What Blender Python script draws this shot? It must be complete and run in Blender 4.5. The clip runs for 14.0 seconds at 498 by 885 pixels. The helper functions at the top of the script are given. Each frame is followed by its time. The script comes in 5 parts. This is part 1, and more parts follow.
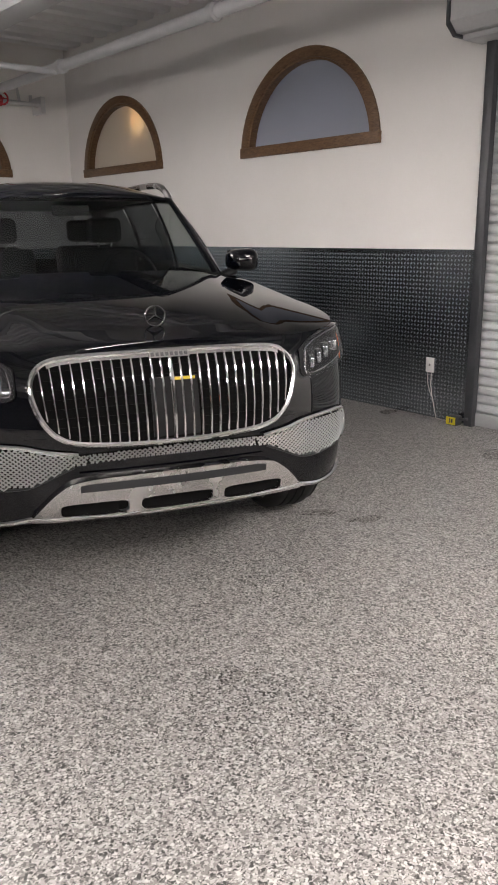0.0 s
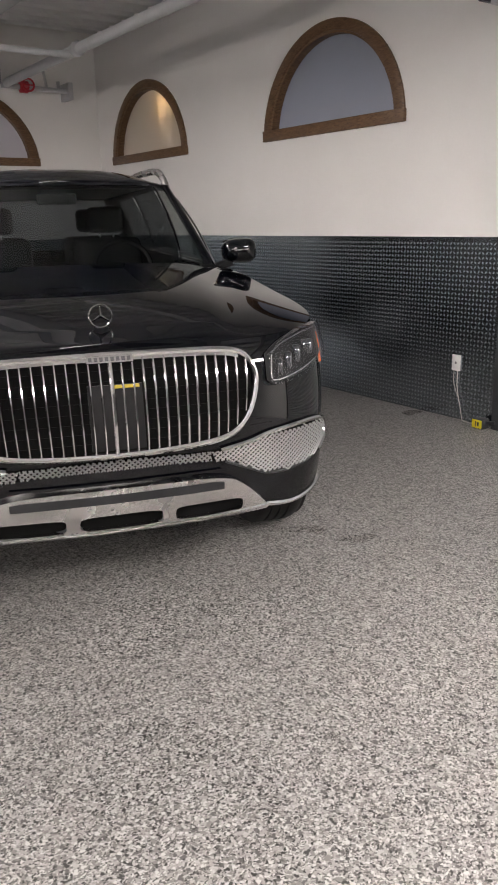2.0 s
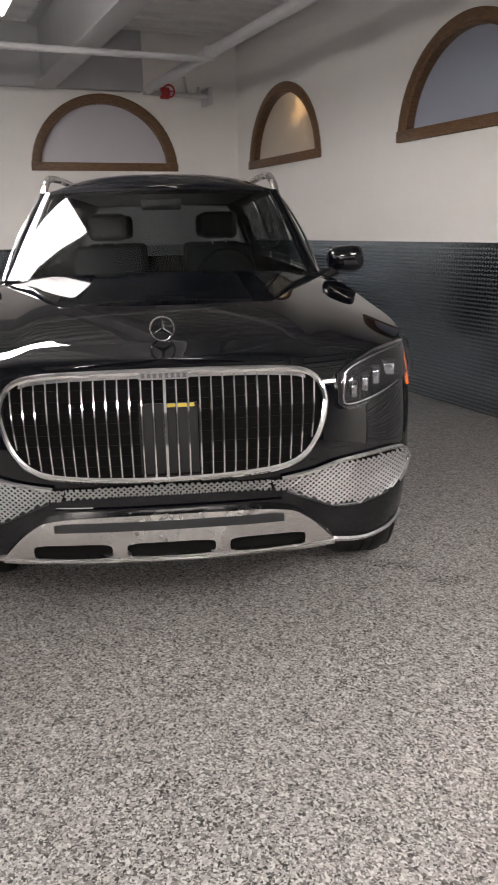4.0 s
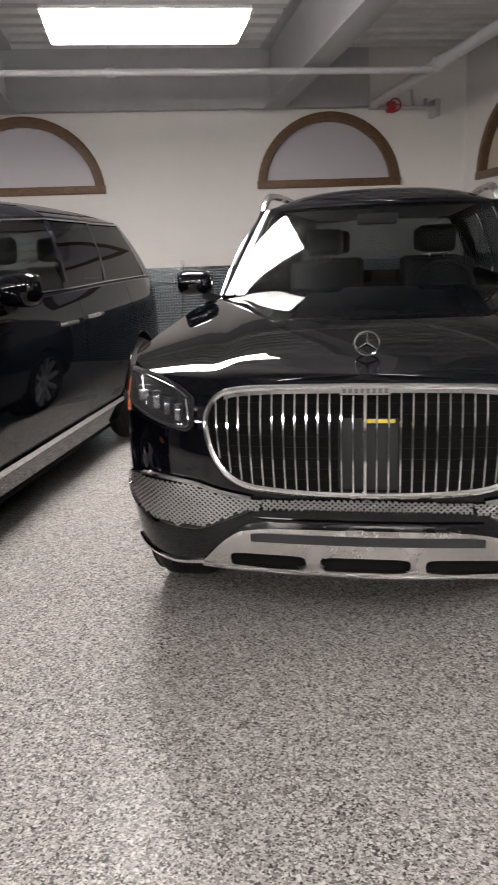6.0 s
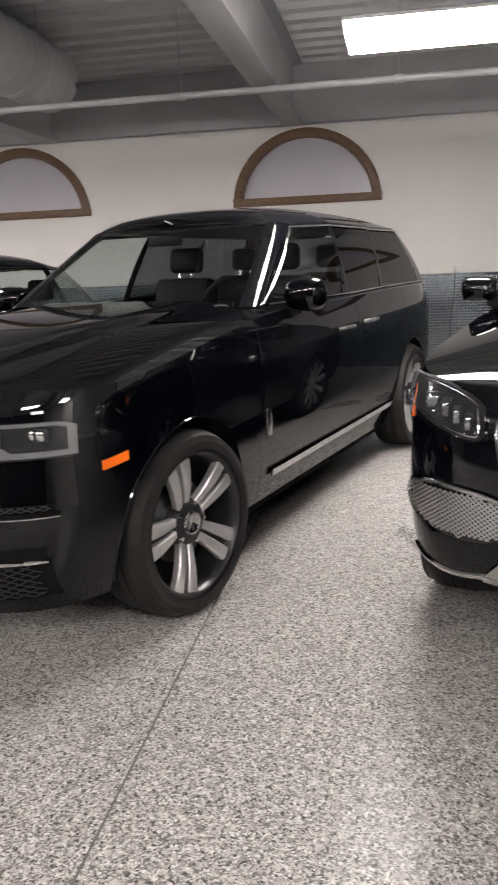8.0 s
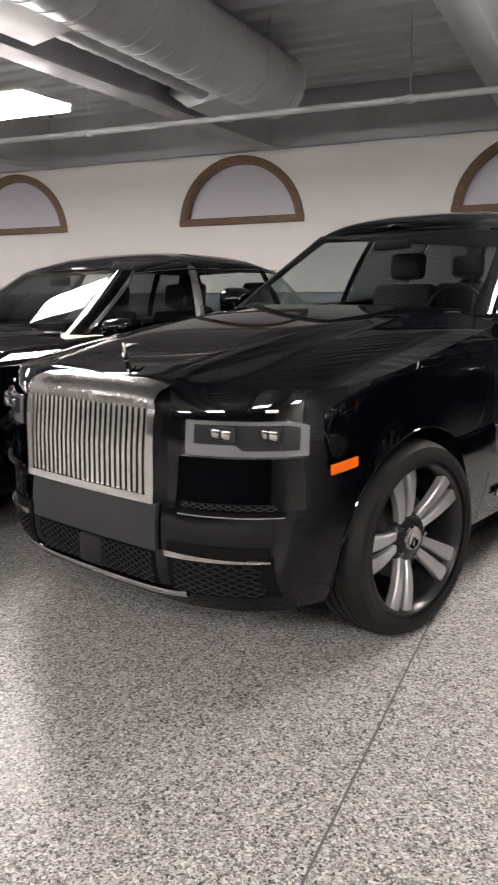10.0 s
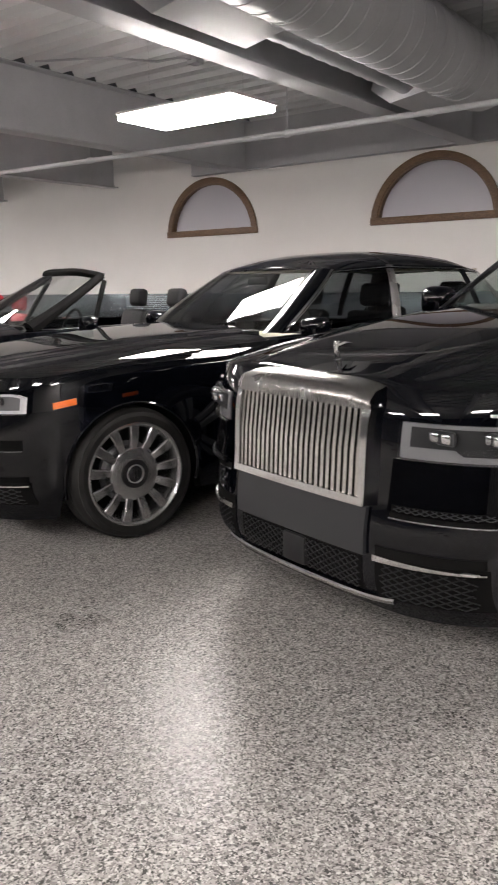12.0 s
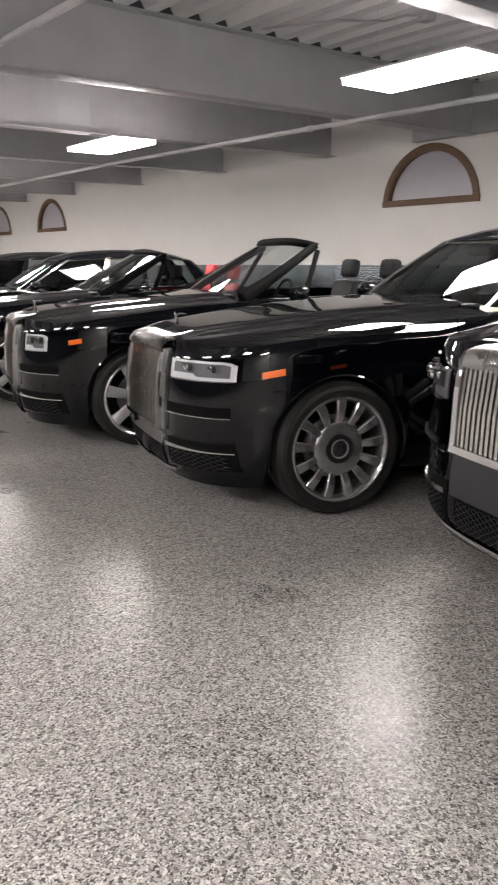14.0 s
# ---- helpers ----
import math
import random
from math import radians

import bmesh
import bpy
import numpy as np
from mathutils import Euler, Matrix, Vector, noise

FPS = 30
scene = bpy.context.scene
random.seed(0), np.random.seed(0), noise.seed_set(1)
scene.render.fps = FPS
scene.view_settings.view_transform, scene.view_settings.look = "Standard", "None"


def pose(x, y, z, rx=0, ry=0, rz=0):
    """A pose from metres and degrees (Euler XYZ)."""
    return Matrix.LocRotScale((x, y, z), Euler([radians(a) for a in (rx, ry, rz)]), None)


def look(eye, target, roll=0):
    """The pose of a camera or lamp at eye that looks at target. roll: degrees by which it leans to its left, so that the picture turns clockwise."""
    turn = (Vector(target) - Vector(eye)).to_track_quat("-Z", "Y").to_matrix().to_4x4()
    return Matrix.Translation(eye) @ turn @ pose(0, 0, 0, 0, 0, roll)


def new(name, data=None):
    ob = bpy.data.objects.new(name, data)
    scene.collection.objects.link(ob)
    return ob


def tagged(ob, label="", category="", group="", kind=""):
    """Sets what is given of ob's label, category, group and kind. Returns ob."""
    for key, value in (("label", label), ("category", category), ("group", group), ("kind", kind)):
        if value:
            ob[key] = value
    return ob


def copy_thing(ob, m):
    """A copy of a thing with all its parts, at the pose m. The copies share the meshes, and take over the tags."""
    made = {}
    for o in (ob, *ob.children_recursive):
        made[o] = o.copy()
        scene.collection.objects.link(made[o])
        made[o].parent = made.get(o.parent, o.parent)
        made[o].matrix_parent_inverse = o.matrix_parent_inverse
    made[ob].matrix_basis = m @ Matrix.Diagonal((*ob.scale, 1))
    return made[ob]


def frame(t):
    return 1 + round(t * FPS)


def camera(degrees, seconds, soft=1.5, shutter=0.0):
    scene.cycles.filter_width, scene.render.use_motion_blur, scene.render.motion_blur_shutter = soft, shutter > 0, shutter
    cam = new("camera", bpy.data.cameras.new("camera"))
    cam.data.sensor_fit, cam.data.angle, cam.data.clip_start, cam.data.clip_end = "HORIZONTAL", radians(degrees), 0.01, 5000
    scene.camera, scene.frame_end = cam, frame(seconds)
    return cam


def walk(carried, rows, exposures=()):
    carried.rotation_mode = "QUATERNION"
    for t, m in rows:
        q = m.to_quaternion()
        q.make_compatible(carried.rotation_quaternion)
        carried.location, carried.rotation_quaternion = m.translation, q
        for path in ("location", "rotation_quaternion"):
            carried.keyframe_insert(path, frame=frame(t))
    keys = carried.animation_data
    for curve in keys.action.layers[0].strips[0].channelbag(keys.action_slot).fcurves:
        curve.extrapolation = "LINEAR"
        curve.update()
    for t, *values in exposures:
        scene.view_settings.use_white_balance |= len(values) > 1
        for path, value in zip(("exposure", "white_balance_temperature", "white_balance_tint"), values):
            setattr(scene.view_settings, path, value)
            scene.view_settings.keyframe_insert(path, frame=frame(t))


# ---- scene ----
cam = camera(35.4, 14.0, soft=1.8, shutter=0.4)
PATH = [
    (0, (-0.07, 0.22, 1.561), (1.161, 1.707, 1.037), -0.7),
    (0.5, (0.072, 0.248, 1.556), (1.279, 1.75, 1.017), -1.1),
    (1, (0.23, 0.294, 1.56), (1.412, 1.81, 1.01), -1.3),
    (1.5, (0.365, 0.3, 1.559), (1.51, 1.844, 1.005), -1.7),
    (2, (0.51, 0.272, 1.558), (1.609, 1.85, 1.008), -1.3),
    (2.2, (0.556, 0.268, 1.557), (1.629, 1.862, 1.005), -1.1),
    (4.3, (0.96, 0.367, 1.563), (1.667, 2.161, 1.034), -1.6),
    (4.5, (0.98, 0.37, 1.562), (1.637, 2.184, 1.035), -1.8),
    (5, (0.987, 0.371, 1.563), (1.517, 2.228, 1.043), -1.8),
    (5.5, (0.976, 0.362, 1.565), (1.376, 2.256, 1.063), -2.0),
    (6, (0.963, 0.361, 1.563), (1.228, 2.283, 1.079), -2.3),
    (6.5, (0.939, 0.365, 1.561), (1.049, 2.307, 1.095), -2.5),
    (7, (0.91, 0.364, 1.562), (0.861, 2.311, 1.109), -2.7),
    (7.5, (0.874, 0.357, 1.563), (0.667, 2.295, 1.117), -2.6),
    (8, (0.821, 0.363, 1.565), (0.465, 2.28, 1.12), -2.4),
    (8.2, (0.798, 0.368, 1.565), (0.387, 2.275, 1.123), -2.5),
    (10.3, (0.572, 0.42, 1.533), (-0.278, 2.184, 1.126), -0.8),
    (10.5, (0.553, 0.42, 1.532), (-0.333, 2.167, 1.127), -0.8),
    (11, (0.509, 0.414, 1.533), (-0.474, 2.109, 1.133), -0.9),
    (11.5, (0.469, 0.4, 1.531), (-0.609, 2.036, 1.132), -1.0),
    (12, (0.425, 0.391, 1.529), (-0.743, 1.964, 1.126), -1.0),
    (12.5, (0.39, 0.387, 1.528), (-0.867, 1.888, 1.118), -1.0),
    (13, (0.353, 0.389, 1.525), (-0.991, 1.808, 1.1), -0.9),
    (13.5, (0.319, 0.411, 1.519), (-1.117, 1.73, 1.075), -0.8),
    (14, (0.297, 0.45, 1.514), (-1.223, 1.665, 1.051), -0.6),
]
walk(cam, [(t, look(eye, target, roll)) for t, eye, target, roll in PATH],
     [(0, 0.06), (2.2, 0.07), (5, 0.06), (8, 0.04), (10.5, 0.03), (12, -0.06), (14, -0.18)])

# ---------------------------------------------------------------- light
world = bpy.data.worlds.new("world")
scene.world = world
world.use_nodes = True
world.node_tree.nodes["Background"].inputs[0].default_value = (0.03, 0.035, 0.05, 1)
world.node_tree.nodes["Background"].inputs[1].default_value = 0.2
LAMP = 90.0


# ---------------------------------------------------------------- materials
def mat(name, color=(0.5, 0.5, 0.5), rough=0.5, metal=0.0, coat=0.0, coat_rough=0.03, spec=0.5):
    m = bpy.data.materials.new(name)
    m.use_nodes = True
    b = m.node_tree.nodes["Principled BSDF"]
    b.inputs["Base Color"].default_value = (*color, 1)
    b.inputs["Roughness"].default_value = rough
    b.inputs["Metallic"].default_value = metal
    b.inputs["Coat Weight"].default_value = coat
    b.inputs["Coat Roughness"].default_value = coat_rough
    b.inputs["Specular IOR Level"].default_value = spec
    return m


def node(m, kind, **props):
    n = m.node_tree.nodes.new(kind)
    for k, v in props.items():
        if k in ("noise_dimensions", "feature", "blend_type", "data_type", "operation", "distance"):
            if k == "feature":
                n.feature = v
            elif k == "blend_type":
                n.blend_type = v
            elif k == "data_type":
                n.data_type = v
            elif k == "operation":
                n.operation = v
            elif k == "distance":
                n.distance = v
        else:
            n.inputs[k].default_value = v
    return n


def wire(m, a, out, b, inp):
    m.node_tree.links.new(a.outputs[out], b.inputs[inp])


def ramp(m, stops, constant=False):
    n = m.node_tree.nodes.new("ShaderNodeValToRGB")
    if constant:
        n.color_ramp.interpolation = "CONSTANT"
    while len(n.color_ramp.elements) < len(stops):
        n.color_ramp.elements.new(0.5)
    for e, (p, c) in zip(n.color_ramp.elements, stops):
        e.position = p
        e.color = (*c, 1) if len(c) == 3 else c
    return n


def object_coords(m):
    return node(m, "ShaderNodeTexCoord")


def worn(m, color_a, color_b, scale=3.0, fine=60.0, bump=0.1, rough=(0.4, 0.6), dist=0.002):
    """Two scales of variation in colour and roughness, and a fine relief."""
    b = m.node_tree.nodes["Principled BSDF"]
    co = object_coords(m)
    n1 = node(m, "ShaderNodeTexNoise", Scale=scale, Detail=5.0, Roughness=0.6)
    n2 = node(m, "ShaderNodeTexNoise", Scale=fine, Detail=4.0, Roughness=0.6)
    wire(m, co, "Object", n1, "Vector")
    wire(m, co, "Object", n2, "Vector")
    mixf = node(m, "ShaderNodeMath", operation="MULTIPLY_ADD")
    wire(m, n2, "Fac", mixf, 0)
    mixf.inputs[1].default_value = 0.35
    wire(m, n1, "Fac", mixf, 2)
    r = ramp(m, [(0.45, color_a), (0.9, color_b)])
    wire(m, mixf, 0, r, "Fac")
    wire(m, r, "Color", b, "Base Color")
    rr = ramp(m, [(0.3, (rough[0],) * 3), (0.7, (rough[1],) * 3)])
    wire(m, n1, "Fac", rr, "Fac")
    wire(m, rr, "Color", b, "Roughness")
    bp = node(m, "ShaderNodeBump", Strength=bump, Distance=dist)
    wire(m, n2, "Fac", bp, "Height")
    wire(m, bp, "Normal", b, "Normal")
    return m


def make_floor_material():
    """Epoxy floor broadcast with grey, white and black flakes under a clear coat."""
    m = mat("flake_epoxy", rough=0.27, spec=0.13)
    b = m.node_tree.nodes["Principled BSDF"]
    co = object_coords(m)
    warp = node(m, "ShaderNodeTexNoise", Scale=70.0, Detail=2.0)
    wire(m, co, "Object", warp, "Vector")
    add = node(m, "ShaderNodeVectorMath", operation="MULTIPLY_ADD")
    wire(m, warp, "Color", add, 0)
    add.inputs[1].default_value = (0.012, 0.012, 0.0)
    wire(m, co, "Object", add, 2)
    v1 = node(m, "ShaderNodeTexVoronoi", Scale=205.0, Randomness=1.0)
    v2 = node(m, "ShaderNodeTexVoronoi", Scale=120.0, Randomness=1.0)
    wire(m, add, 0, v1, "Vector")
    wire(m, add, 0, v2, "Vector")
    s1 = node(m, "ShaderNodeSeparateColor")
    s2 = node(m, "ShaderNodeSeparateColor")
    wire(m, v1, "Color", s1, 0)
    wire(m, v2, "Color", s2, 0)
    FL = [(0.0, (0.056, 0.055, 0.053)), (0.12, (0.12, 0.116, 0.112)), (0.28, (0.215, 0.206, 0.198)),
          (0.48, (0.325, 0.313, 0.301)), (0.68, (0.405, 0.391, 0.377)), (0.86, (0.535, 0.52, 0.505))]
    r1 = ramp(m, FL, True)
    r2 = ramp(m, FL, True)
    wire(m, s1, 0, r1, "Fac")
    wire(m, s2, 1, r2, "Fac")
    mx = node(m, "ShaderNodeMix", data_type="RGBA")
    pick = node(m, "ShaderNodeMath", operation="GREATER_THAN")
    wire(m, s2, 2, pick, 0)
    pick.inputs[1].default_value = 0.62
    wire(m, pick, 0, mx, "Factor")
    wire(m, r1, "Color", mx, 6)
    wire(m, r2, "Color", mx, 7)
    big = node(m, "ShaderNodeTexNoise", Scale=0.8, Detail=4.0)
    wire(m, co, "Object", big, "Vector")
    br = ramp(m, [(0.3, (0.86, 0.86, 0.86)), (0.7, (1.0, 0.99, 0.98))])
    wire(m, big, "Fac", br, "Fac")
    mul = node(m, "ShaderNodeMix", data_type="RGBA", blend_type="MULTIPLY", Factor=1.0)
    wire(m, mx, 2, mul, 6)
    wire(m, br, "Color", mul, 7)
    wire(m, mul, 2, b, "Base Color")
    rr = ramp(m, [(0.3, (0.26,) * 3), (0.7, (0.33,) * 3)])
    wire(m, big, "Fac", rr, "Fac")
    wire(m, rr, "Color", b, "Roughness")
    bp = node(m, "ShaderNodeBump", Strength=0.25, Distance=0.001)
    wire(m, s1, 1, bp, "Height")
    wire(m, bp, "Normal", b, "Normal")
    return m


def make_tread_plate():
    """Bright rolled aluminium plate, slightly uneven."""
    m = mat("tread_plate", (0.40, 0.445, 0.485), 0.2, 1.0)
    b = m.node_tree.nodes["Principled BSDF"]
    co = object_coords(m)
    n1 = node(m, "ShaderNodeTexNoise", Scale=1.6, Detail=5.0)
    wire(m, co, "Object", n1, "Vector")
    rr = ramp(m, [(0.3, (0.19,) * 3), (0.7, (0.25,) * 3)])
    wire(m, n1, "Fac", rr, "Fac")
    wire(m, rr, "Color", b, "Roughness")
    n2 = node(m, "ShaderNodeTexNoise", Scale=2.5, Detail=2.0)
    wire(m, co, "Object", n2, "Vector")
    bp = node(m, "ShaderNodeBump", Strength=0.07, Distance=0.01)
    wire(m, n2, "Fac", bp, "Height")
    wire(m, bp, "Normal", b, "Normal")
    return m


def make_frosted(name="frosted_pane", color=(0.68, 0.66, 0.72)):
    m = mat(name)
    nt = m.node_tree
    out = nt.nodes["Material Output"]
    b = nt.nodes["Principled BSDF"]
    b.inputs["Base Color"].default_value = (*color, 1)
    b.inputs["Roughness"].default_value = 0.22
    tr = nt.nodes.new("ShaderNodeBsdfTranslucent")
    tr.inputs[0].default_value = (0.5, 0.48, 0.5, 1)
    mx = nt.nodes.new("ShaderNodeMixShader")
    mx.inputs[0].default_value = 0.15
    nt.links.new(b.outputs[0], mx.inputs[1])
    nt.links.new(tr.outputs[0], mx.inputs[2])
    nt.links.new(mx.outputs[0], out.inputs[0])
    return m


def make_glass(name, tint, ior=1.5):
    m = bpy.data.materials.new(name)
    m.use_nodes = True
    nt = m.node_tree
    nt.nodes.remove(nt.nodes["Principled BSDF"])
    out = nt.nodes["Material Output"]
    tr = nt.nodes.new("ShaderNodeBsdfTransparent")
    tr.inputs[0].default_value = (*tint, 1)
    gl = nt.nodes.new("ShaderNodeBsdfGlossy")
    gl.inputs["Roughness"].default_value = 0.01
    lw = nt.nodes.new("ShaderNodeLayerWeight")
    lw.inputs["Blend"].default_value = 0.5
    pw = nt.nodes.new("ShaderNodeMath")
    pw.operation = "POWER"
    pw.inputs[1].default_value = 5.0
    nt.links.new(lw.outputs["Facing"], pw.inputs[0])
    fr = nt.nodes.new("ShaderNodeMath")
    fr.operation = "MULTIPLY_ADD"
    f0 = ((ior - 1) / (ior + 1)) ** 2
    fr.inputs[1].default_value = 1 - f0
    fr.inputs[2].default_value = f0
    nt.links.new(pw.outputs[0], fr.inputs[0])
    mx = nt.nodes.new("ShaderNodeMixShader")
    nt.links.new(fr.outputs[0], mx.inputs[0])
    nt.links.new(tr.outputs[0], mx.inputs[1])
    nt.links.new(gl.outputs[0], mx.inputs[2])
    nt.links.new(mx.outputs[0], out.inputs[0])
    return m


def make_emit(name, color, strength):
    m = bpy.data.materials.new(name)
    m.use_nodes = True
    b = m.node_tree.nodes["Principled BSDF"]
    b.inputs["Emission Color"].default_value = (*color, 1)
    b.inputs["Emission Strength"].default_value = strength
    return m


M_FLOOR = make_floor_material()
M_WALL = worn(mat("white_wall_paint"), (0.82, 0.80, 0.775), (0.87, 0.85, 0.83), 1.2, 45.0, 0.12, (0.5, 0.65))
# dark tone chosen only for what the car paint mirrors
M_SOUTH = worn(mat("dark_reflection_wall"), (0.07, 0.07, 0.075), (0.10, 0.10, 0.105), 1.2, 45.0, 0.12, (0.5, 0.65))
M_TREAD = make_tread_plate()
M_LUG = mat("rubbed_lug_metal", (0.31, 0.34, 0.365), 0.46, 0.95)
M_GREY = worn(mat("grey_steel_paint"), (0.42, 0.42, 0.435), (0.50, 0.50, 0.515), 2.0, 40.0, 0.1, (0.6, 0.75))
M_DECK = worn(mat("grey_deck_paint"), (0.66, 0.66, 0.66), (0.74, 0.74, 0.74), 1.5, 50.0, 0.1, (0.4, 0.6))
M_FLANGE = worn(mat("pale_flange_paint"), (0.38, 0.38, 0.39), (0.46, 0.46, 0.47), 2.0, 40.0, 0.1, (0.35, 0.5))
M_PIPE = worn(mat("pale_pipe_paint"), (0.45, 0.45, 0.46), (0.55, 0.55, 0.56), 3.0, 60.0, 0.05, (0.3, 0.45))
M_DUCT = worn(mat("duct_paint"), (0.40, 0.40, 0.41), (0.48, 0.48, 0.49), 2.0, 50.0, 0.05, (0.3, 0.42))
M_FROST = make_frosted()
M_FROST_BLUE = make_frosted("blue_grey_pane", (0.40, 0.43, 0.52))
M_FROST_WARM = make_frosted("beige_pane", (0.74, 0.66, 0.55))
# guide steel; also colours the shade strips in the deck flutes
M_JAMB = worn(mat("dark_steel_and_flute_shade"), (0.03, 0.032, 0.036), (0.05, 0.052, 0.058), 3.0, 60.0, 0.1, (0.35, 0.5))
M_SLAT = worn(mat("galvanised_slat"), (0.42, 0.43, 0.44), (0.52, 0.53, 0.54), 2.0, 60.0, 0.05, (0.35, 0.5))
M_RED = mat("red_valve_paint", (0.45, 0.02, 0.03), 0.4)
M_OUTLET = mat("white_plastic", (0.75, 0.74, 0.72), 0.35)
M_CABLE = mat("white_cable", (0.6, 0.58, 0.55), 0.5)
M_YELLOW = mat("yellow_plastic", (0.75, 0.62, 0.03), 0.4)
M_DIFF = make_emit("lamp_diffuser", (1.0, 0.925, 0.89), LAMP)
# weak glow added on top of the panels to brighten deck and upper walls
M_CEILING_FILL = make_emit("ceiling_fill_glow", (1.0, 0.925, 0.89), LAMP * 0.09)


def make_wood():
    m = mat("brown_stained_wood", rough=0.45)
    b = m.node_tree.nodes["Principled BSDF"]
    co = object_coords(m)
    mp = node(m, "ShaderNodeMapping")
    mp.inputs["Scale"].default_value = (3, 3, 12)
    wire(m, co, "Object", mp, "Vector")
    n = node(m, "ShaderNodeTexNoise", Scale=6.0, Detail=6.0, Distortion=1.2)
    wire(m, mp, 0, n, "Vector")
    r = ramp(m, [(0.3, (0.085, 0.042, 0.019)), (0.7, (0.19, 0.105, 0.05))])
    wire(m, n, "Fac", r, "Fac")
    wire(m, r, "Color", b, "Base Color")
    return m


M_WOOD = make_wood()


# ---------------------------------------------------------------- mesh helpers
def link(name, bm, material, parent=None, label="", smooth=35.0):
    bmesh.ops.recalc_face_normals(bm, faces=bm.faces)
    lim = radians(smooth)
    for f in bm.faces:
        f.smooth = True
    for e in bm.edges:
        if len(e.link_faces) == 2 and e.calc_face_angle(0) > lim:
            e.smooth = False
    me = bpy.data.meshes.new(name)
    bm.to_mesh(me)
    bm.free()
    me.materials.append(material)
    ob = new(name, me)
    if parent is not None:
        ob.parent = parent
    if label:
        ob["label"] = label
    return ob


def part(name, bm, material, parent, label="", smooth=35.0):
    return link(name, bm, material, parent, label, smooth)


def box(bm, x0, x1, y0, y1, z0, z1, bevel=0.0, seg=2):
    r = bmesh.ops.create_cube(bm, size=1.0)
    vs = r["verts"]
    bmesh.ops.scale(bm, vec=(abs(x1 - x0), abs(y1 - y0), abs(z1 - z0)), verts=vs)
    bmesh.ops.translate(bm, vec=((x0 + x1) / 2, (y0 + y1) / 2, (z0 + z1) / 2), verts=vs)
    if bevel > 0:
        es = list({e for v in vs for e in v.link_edges})
        bmesh.ops.bevel(bm, geom=es, offset=bevel, segments=seg, affect="EDGES", profile=0.5)
    return bm


def boxed(*a, **k):
    return box(bmesh.new(), *a, **k)


def sheet(bm, rows, close_u=False, close_v=False):
    """A grid of faces through rows of points."""
    vs = [[bm.verts.new(p) for p in row] for row in rows]
    n, k = len(vs), len(vs[0])
    for i in range(n - (0 if close_u else 1)):
        for j in range(k - (0 if close_v else 1)):
            a, b, c, d = vs[i][j], vs[(i + 1) % n][j], vs[(i + 1) % n][(j + 1) % k], vs[i][(j + 1) % k]
            try:
                bm.faces.new((a, b, c, d))
            except ValueError:
                pass
    return vs


def tube(bm, path, r, seg=8, closed=False, cap=True):
    pts = [Vector(p) for p in path]
    n = len(pts)
    rings = []
    side = None
    for i, p in enumerate(pts):
        a = pts[(i - 1) % n] if closed or i > 0 else p
        b = pts[(i + 1) % n] if closed or i < n - 1 else p
        d = (b - a).normalized()
        if side is None:
            side = d.cross(Vector((0.31, 0.2, 0.93)))
            if side.length < 0.1:
                side = d.cross(Vector((1, 0, 0)))
        side = (side - d * side.dot(d)).normalized()
        up = d.cross(side)
        rr = r[i] if isinstance(r, (list, tuple)) else r
        rings.append([p + side * (math.cos(t) * rr) + up * (math.sin(t) * rr) for t in (2 * math.pi * k / seg for k in range(seg))])
    vs = sheet(bm, rings, close_u=closed, close_v=True)
    if cap and not closed:
        bm.faces.new(vs[0])
        bm.faces.new(list(reversed(vs[-1])))
    return bm


def lathe_x(bm, prof, seg=48, closed=False):
    """Turns (radius, x) points about the x axis."""
    rings = [[(x, r * math.cos(t), r * math.sin(t)) for r, x in prof] for t in (2 * math.pi * k / seg for k in range(seg))]
    sheet(bm, rings, close_u=True, close_v=closed)
    bmesh.ops.remove_doubles(bm, verts=bm.verts, dist=1e-6)
    return bm


def slab(bm, outline, y0, y1):
    """A flat outline of (x, z) points, given depth from y0 to y1."""
    a = [bm.verts.new((x, y0, z)) for x, z in outline]
    b = [bm.verts.new((x, y1, z)) for x, z in outline]
    bm.faces.new(a)
    bm.faces.new(list(reversed(b)))
    n = len(a)
    for i in range(n):
        bm.faces.new((a[i], b[i], b[(i + 1) % n], a[(i + 1) % n]))
    return bm


# ---------------------------------------------------------------- the garage
WEST, EAST, SOUTH, NORTH, DECK = -30.0, 5.3, -7.0, 10.47, 3.86
WIN_R, SILL, FR = 0.91, 2.28, 0.105
tagged(link("floor", boxed(WEST, EAST + 0.3, SOUTH, NORTH + 0.3, -0.15, 0.0), M_FLOOR),
       "speckled grey flake epoxy garage floor, glossy", "floor", kind="structure")
seam = bmesh.new()
box(seam, -0.004, 0.004, SOUTH, NORTH, 0.0, 0.0012)
tagged(link("floor_joint", seam, mat("joint_shadow", (0.07, 0.07, 0.07), 0.6)), "thin dark control joint in the epoxy floor", "joint", kind="structure")


def half_round(cx, z, r, n=32):
    return [(cx + r * math.cos(math.pi * k / n), z + r * math.sin(math.pi * k / n)) for k in range(n + 1)]


